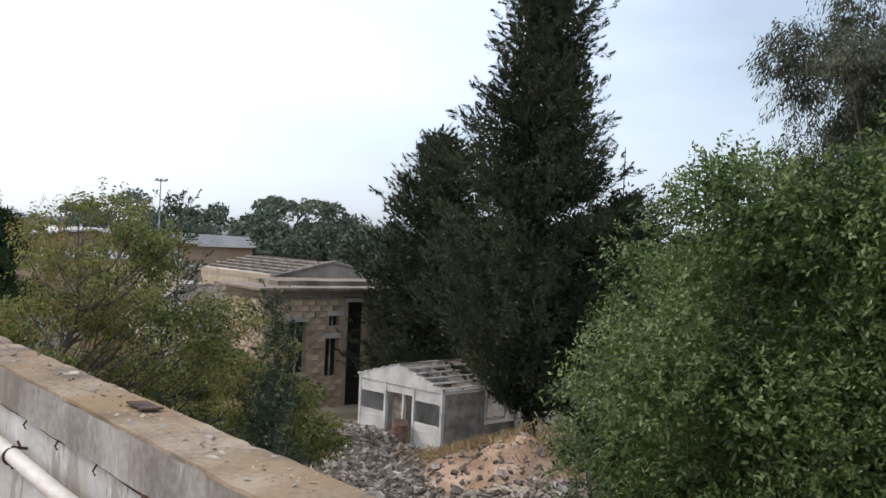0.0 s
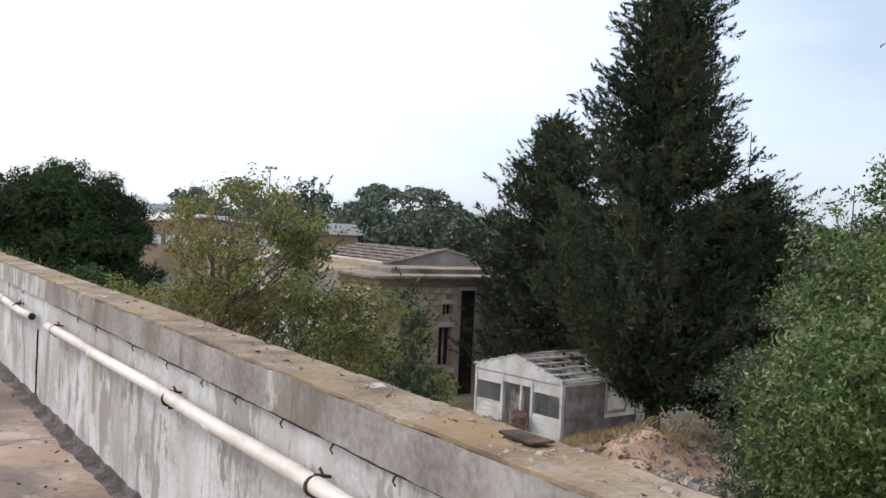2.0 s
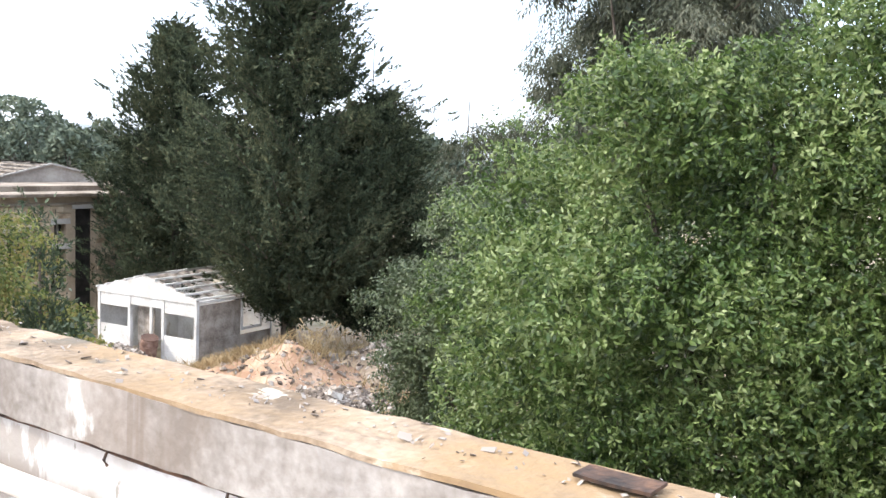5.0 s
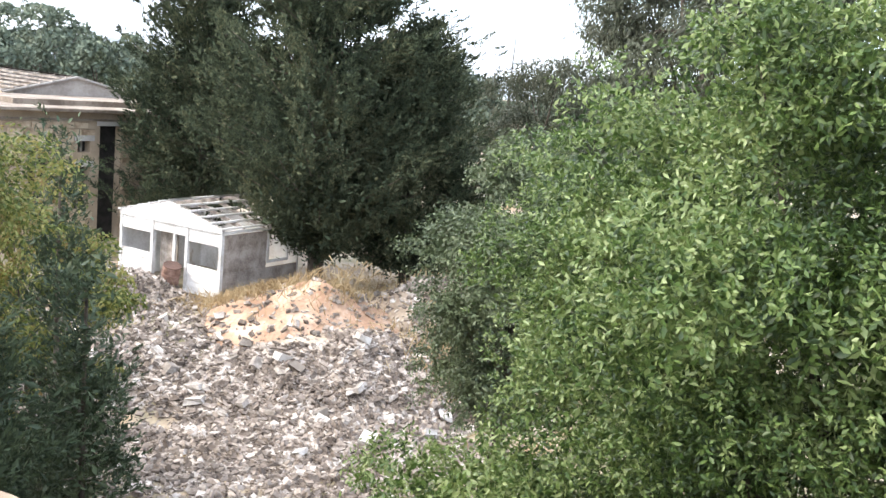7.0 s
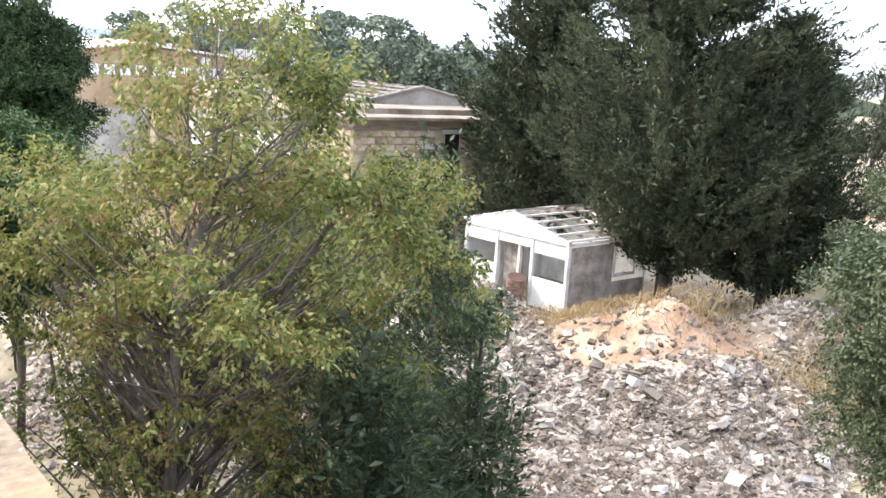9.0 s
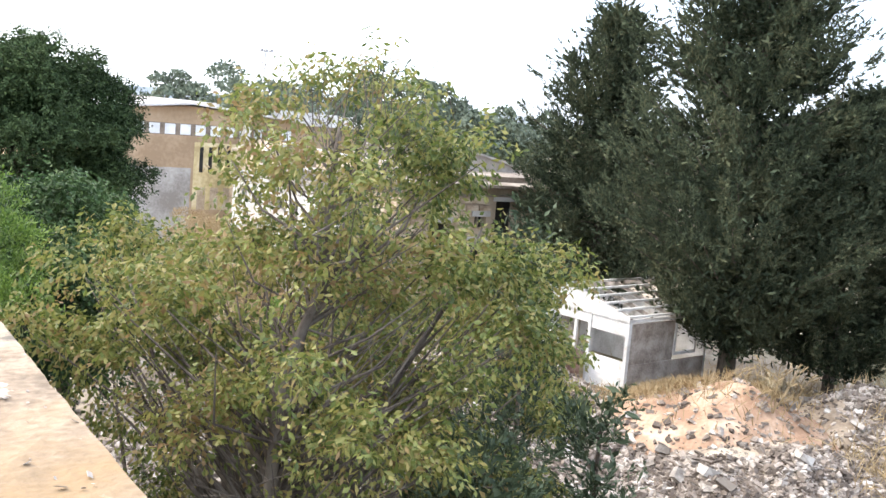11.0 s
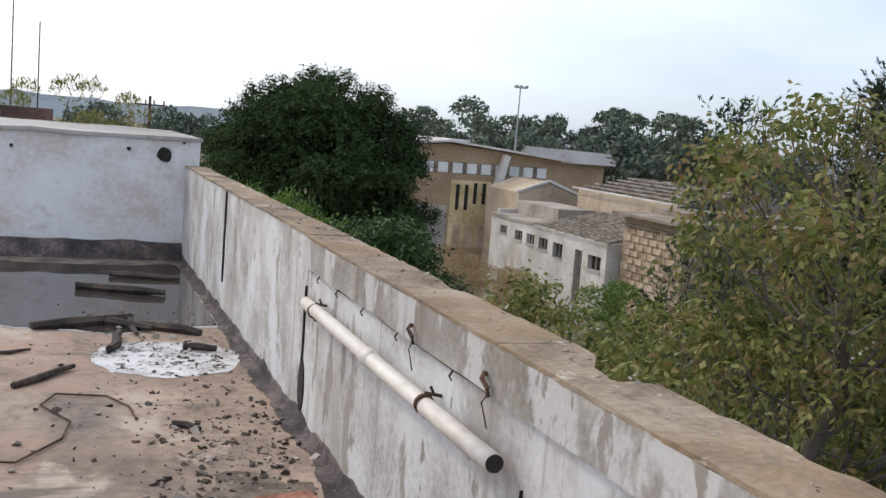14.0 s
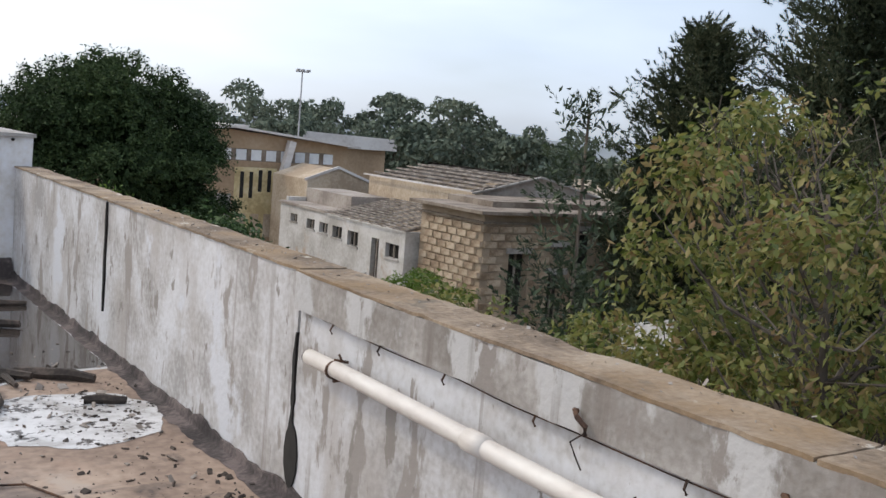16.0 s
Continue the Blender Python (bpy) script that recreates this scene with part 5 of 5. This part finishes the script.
bl += clumps(rng, 44, (9.8, 2.8, -1.7), (2.4, 2.5, 5.2), 1.05) + clumps(rng, 26, (9.6, 4.9, -1.8), (1.5, 1.7, 4.7), 1.0) + clumps(rng, 40, (8.9, 6.4, -2.0), (1.8, 2.2, 3.8), 0.8, 0.8, True)
bl += clumps(rng, 16, (8.1, 6.7, 1.75), (0.75, 0.75, 0.8), 0.42) + clumps(rng, 18, (9.4, 5.2, 2.1), (1.1, 1.1, 0.9), 0.5) + clumps(rng, 14, (9.0, 8.6, 0.6), (0.8, 0.8, 0.9), 0.45)
broadleaf("carob_tree", "glossy green carob tree beside the building", (9.4, 5.6, -8.0), bl, 520000, (0.078, 0.032), "carob", 0.26, 41, 0.05, 0.6, 0.32, inner=80000, twig=9, gap=0.5, keep=0.8)
rng = np.random.default_rng(50)
bl = clumps(rng, 26, (14.6, 13.9, -2.4), (1.2, 1.2, 2.5), 0.6)
broadleaf("olive_tree", "grey-green leafy tree behind the carob", (14.6, 13.9, -8.0), bl, 50000, (0.085, 0.042), "olive", 0.14, 51, inner=8000, twig=8, gap=0.35, keep=0.8)
rng = np.random.default_rng(60)
bl = clumps(rng, 70, (31.4, 17.7, 5.2), (3.9, 4.3, 6.8), 0.95, 1.3)
broadleaf("eucalyptus_tree", "tall grey-green eucalyptus with drooping leaves", (31.0, 18.0, -6.4), bl, 170000, (0.21, 0.048), "euc", 0.35, 61, 0.9, 0.6, inner=22000, twig=8, gap=0.8, keep=0.82)
rng = np.random.default_rng(65)
bl = clumps(rng, 18, (33.5, 25.5, -0.5), (2.2, 2.4, 3.0), 0.9, 1.1)
broadleaf("eucalyptus_tree", "smaller pale eucalyptus among the trees", (33.5, 25.5, -6.4), bl, 18000, (0.24, 0.055), "euc", 0.2, 66, 0.7, 0.6)
rng = np.random.default_rng(67)
bl = clumps(rng, 30, (27.5, 21.5, -3.4), (3.0, 2.2, 2.4), 0.9)
broadleaf("olive_tree", "grey-green scrub tree beyond the heaps", (27.5, 21.5, -6.4), bl, 30000, (0.14, 0.06), "olive", 0.14, 68)

rng = np.random.default_rng(70)
bl = clumps(rng, 60, (3.9, 15.2, 0.75), (1.35, 1.3, 1.3), 0.25, 0.8, True) + clumps(rng, 70, (3.9, 15.2, -0.6), (2.2, 2.1, 1.1), 0.30, 0.8, True)
bl += clumps(rng, 64, (3.7, 15.6, -2.1), (2.2, 1.9, 1.7), 0.36, 0.8, True) + clumps(rng, 16, (2.3, 16.0, -0.5), (0.9, 0.8, 0.7), 0.28, 0.8, True) + clumps(rng, 22, (2.78, 17.52, -0.44), (0.9, 0.9, 0.6), 0.28, 0.8, True) + clumps(rng, 12, (5.6, 14.9, -0.1), (0.6, 0.6, 0.5), 0.25, 0.8, True)
stem = [(2.75, 14.75, -8.0), (2.95, 14.74, -5.0), (3.06, 14.71, -2.3), (3.11, 14.69, -0.66), (3.40, 14.62, 0.15), (3.40, 14.66, 0.8), (3.55, 14.85, 1.35)]
tree = open_tree("autumn_tree", "thin-crowned tree with yellow-green autumn leaves", stem, bl, 110000, (0.074, 0.035), "walnut", 0.085, 71)
part("side_trunk", tube([(2.95, 14.74, -4.6), (3.5, 14.9, -2.6), (4.2, 15.0, -1.1), (4.9, 15.1, -0.2), (5.3, 15.2, 0.5)], [0.06, 0.05, 0.04, 0.025, 0.01], 7), M["bark"], tree, smooth=True)
bm = bmesh.new()
for i in range(60):
    a = Vector((3.85 + rng.normal() * 0.55, 15.2 + rng.normal() * 0.5, rng.uniform(0.9, 1.55)))
    b = a + Vector((rng.normal() * 0.14, rng.normal() * 0.14, rng.uniform(0.2, 0.38)))
    beam(bm, a, b, 0.006, 0.003, 4)
    c = a.lerp(b, 0.5)
    beam(bm, c, c + Vector((rng.normal() * 0.15, rng.normal() * 0.15, 0.2)), 0.004, 0.002, 4)
tagged(part("twig", bm, M["bark"], tree, "bare twigs at the crown's top"), kind="stuff")
rng = np.random.default_rng(75)
bl = clumps(rng, 44, (9.3, 20.8, -3.2), (2.0, 1.9, 2.2), 0.45, 0.8, True)
broadleaf("autumn_tree", "small yellow-green leafy tree by the yard", (9.3, 20.8, -7.6), bl, 22000, (0.11, 0.05), "walnut", 0.1, 76, 0.6, 0.55, 0.8)
YOUNG = ((0.04, 0.75), (0.2, 1.0), (0.5, 0.72), (0.8, 0.32), (1.0, 0.06))
for label, at, height, wide, plumes, seed in (
        ("young slender conifer growing by the building", (6.6, 14.7, -8.0), 6.9, 0.95, 1000, 80),
        ("young bushy conifer by the building", (5.3, 14.6, -8.0), 6.4, 1.25, 1100, 81),
        ("bushy dark conifer under the autumn tree", (4.7, 14.0, -8.0), 6.6, 1.9, 2000, 82),
        ("tall thin young conifer at the yard's edge", (8.57, 18.57, -7.8), 8.0, 0.85, 620, 84),
        ("sparse conifer standing behind the autumn tree", (7.8, 21.9, -7.5), 9.9, 1.35, 700, 83)):
    conifer("young_pine", label, at, height, [(f, r * wide) for f, r in YOUNG], plumes, 20, 0.38, (0.11, 0.026), "young", seed, 0.08, 0.35, 150)
rng = np.random.default_rng(90)
bl = clumps(rng, 90, (5.75, 38.1, -0.8), (2.75, 2.6, 2.9), 0.6) + clumps(rng, 20, (4.0, 38.3, 0.55), (1.2, 1.2, 1.0), 0.5) + clumps(rng, 20, (7.2, 38.0, 0.7), (1.1, 1.2, 1.0), 0.5) + clumps(rng, 26, (5.5, 38.2, 1.6), (1.9, 1.7, 1.0), 0.5) + clumps(rng, 30, (5.2, 38.0, -0.2), (2.8, 2.4, 2.1), 0.6)
broadleaf("evergreen_oak", "large dense dark evergreen tree", (5.8, 37.9, -6.6), bl, 240000, (0.10, 0.048), "oak", 0.3, 91, 0.2, 0.6, inner=24000, twig=8, gap=0.5, keep=0.82)
rng = np.random.default_rng(95)
bl = clumps(rng, 26, (3.6, 24.8, -2.0), (1.2, 1.6, 1.6), 0.46) + clumps(rng, 22, (4.6, 29.5, -2.4), (1.6, 2.4, 1.8), 0.6)
broadleaf("evergreen_shrub", "dark glossy evergreen bush under the large tree", (4.2, 26.5, -7.2), bl, 60000, (0.10, 0.05), "laurel", 0.12, 96, category="shrub", twig=8, gap=0.35, keep=0.85, inner=8000)
rng = np.random.default_rng(97)
bl = clumps(rng, 60, (2.0, 27.0, -1.0), (0.8, 7.2, 0.95), 0.42)
broadleaf("bright_shrub", "bright green feathery shrub beside the parapet", (2.3, 27.0, -8.0), bl, 52000, (0.085, 0.026), "bush", 0.09, 98, -0.3, 0.7, category="shrub", twig=8)
rng = np.random.default_rng(98)
bl = clumps(rng, 26, (3.2, 15.6, -5.2), (1.7, 1.8, 1.5), 0.5, 0.8, True)
broadleaf("olive_tree", "low grey-green bush under the autumn tree", (3.2, 15.6, -8.0), bl, 22000, (0.09, 0.04), "olive", 0.06, 198, category="shrub")
for k, (x, y, zc, sx, sy, sz, mt, lb) in enumerate((
        (13.0, 37.5, -5.9, 1.6, 2.4, 0.5, "straw", "tall dry brown brush on the waste ground"), (14.8, 44.5, -5.7, 1.4, 3.0, 0.6, "straw", "tall dry brown brush on the waste ground"), (16.4, 47.5, -5.0, 0.9, 2.4, 1.1, "straw", "tall dry brown brush on the waste ground"), (15.8, 52.5, -5.0, 1.2, 2.4, 1.1, "straw", "tall dry brown brush on the waste ground"),
        (10.4, 28.5, -4.6, 1.6, 1.9, 1.6, "walnut", "yellow-green scrub by the yard"), (12.0, 32.0, -5.0, 1.5, 1.7, 1.3, "bush", "green scrub by the yard"),
        (9.2, 24.5, -4.3, 1.5, 1.6, 1.9, "walnut", "yellow-green scrub by the yard"))):
    rr = np.random.default_rng(400 + k)
    bl = clumps(rr, 22, (x, y, zc), (sx, sy, sz), 0.5, 0.8, True)
    broadleaf("dry_shrub" if mt == "straw" else "scrub", lb, (x, y, ground_z(x, y) - 0.2), bl, 9000, (0.13, 0.03 if mt == "straw" else 0.055), mt, 0.05, 410 + k, -0.2, 0.6, category="shrub", group="scrub")
rng = np.random.default_rng(99)
bl = clumps(rng, 14, (16.4, 39.0, -4.6), (1.1, 2.0, 1.3), 0.6)
broadleaf("bright_shrub", "green shrub at the foot of the white building", (16.6, 39.6, -6.5), bl, 9000, (0.12, 0.05), "bush", 0.06, 99, category="shrub")
rng = np.random.default_rng(100)
bl = clumps(rng, 16, (-1.2, 27.8, 1.35), (1.5, 0.8, 0.45), 0.26)
broadleaf("bright_shrub", "straggly yellow-green weeds behind the tank", (-1.2, 27.8, -8.0), bl, 2400, (0.10, 0.02), "walnut", 0.05, 101, -0.6, 0.5, category="shrub", height=9.0)

# far trees, towards the horizon
rng = np.random.default_rng(120)
FAR = [(38.7, 80, 9.5, 4.5), (44, 78, 10.5, 4.6), (34, 84, 9.0, 4.2), (49, 76, 9.0, 4.4), (30, 99, 10.5, 4.0), (36, 98, 10.8, 5.0), (41, 96, 10.5, 4.5), (47, 93, 11.5, 4.0), (53, 90, 10.0, 4.5),
       (58, 84, 9, 5), (64, 76, 8.5, 5), (20, 105, 8, 5), (10, 110, 8, 5), (2, 112, 7.5, 5), (-8, 66, 12.5, 3.6), (-12, 68, 14.0, 4.2), (-15.5, 64, 13.0, 3.5), (26, 72, 8.0, 3.0), (33, 66, 8.5, 3.2), (38, 62, 8.0, 3.0),
       (75, 62, 9, 5), (82, 50, 9, 5), (60, 40, 9, 4), (54, 46, 8.5, 4), (70, 30, 10, 5), (48, 30, 8, 3.5), (52, 20, 10, 4.5)]
for i, (x, y, h, r) in enumerate(FAR):
    rr = np.random.default_rng(200 + i)
    z0 = ground_z(x, y)
    bl = clumps(rr, 16, (x, y, z0 + h * 0.58), (r * 0.75, r * 0.75, h * 0.36), r * 0.32)
    # The fartree leaf colour has distance haze painted in.
    broadleaf("far_tree", "distant green tree", (x, y, z0 - 0.3), bl, 5200, (0.42, 0.24), "oak" if y < 70 and x < 0 else "fartree", 0.25, 300 + i, 0.2, 0.7, 0.5, group="distant trees")
for k, (d, h, sd) in enumerate(((260, 7.5, 1), (520, 12.5, 4), (900, 19, 9))):
    bm = bmesh.new()
    prev = None
    for i in range(121):
        a = radians(-95 + 150 * i / 120)
        x, y = d * math.sin(-a), d * math.cos(a)
        top = -8 + h * (0.62 + 0.4 * noise.noise((i * 0.11, sd, 0)) + 0.16 * noise.noise((i * 0.7, sd, 3)))
        pair = (bm.verts.new((x, y, -30)), bm.verts.new((x, y, top)), bm.verts.new((x * 1.05, y * 1.05, top - 1)))
        if prev:
            for q in (0, 1):
                bm.faces.new((prev[q], pair[q], pair[q + 1], prev[q + 1]))
        prev = pair
    # Distance haze lies in the colours of these hills.
    tagged(part("backdrop", bm, M["fartree"] if k == 0 else M["hill"]), "wooded hills on the horizon with haze painted into their colour", "hills", kind="structure")

# ---- rock-faced stones of the front wing ----
stone_me = []
rng = np.random.default_rng(77)
for i in range(6):
    bm = box(-0.05, 0.06, -0.29, 0.29, -0.125, 0.125)
    for v in bm.verts:
        if v.co.x < 0:
            v.co.y *= rng.uniform(0.82, 0.95)
            v.co.z *= rng.uniform(0.75, 0.92)
            v.co.x -= rng.uniform(0, 0.03)
    me = bpy.data.meshes.new("stone")
    bm.to_mesh(me)
    bm.free()
    me.materials.append(M["stone"])
    stone_me.append(me)
row = 0
z = BZ + 0.14
while z < AT - 0.4:
    y = AY0 + 0.3 + (0.3 if row % 2 else 0.0)
    while y < AY1 - 0.2:
        ob = new("stone", stone_me[int(rng.integers(6))])
        ob.parent = wing
        ob.location = (AX0, y, z)
        y += 0.6
    x = AX0 + 0.33 + (0.3 if row % 2 else 0.0)
    while x < 24.2:
        if not any(xa - 0.3 < x < xb + 0.3 and za - 0.15 < z < zb + 0.3 for xa, xb, za, zb in WIN):
            ob = new("stone", stone_me[int(rng.integers(6))])
            ob.parent = wing
            ob.location, ob.rotation_euler = (x, AY0 + 0.0, z), (0, 0, radians(90))
        x += 0.6
    z += 0.27
    row += 1
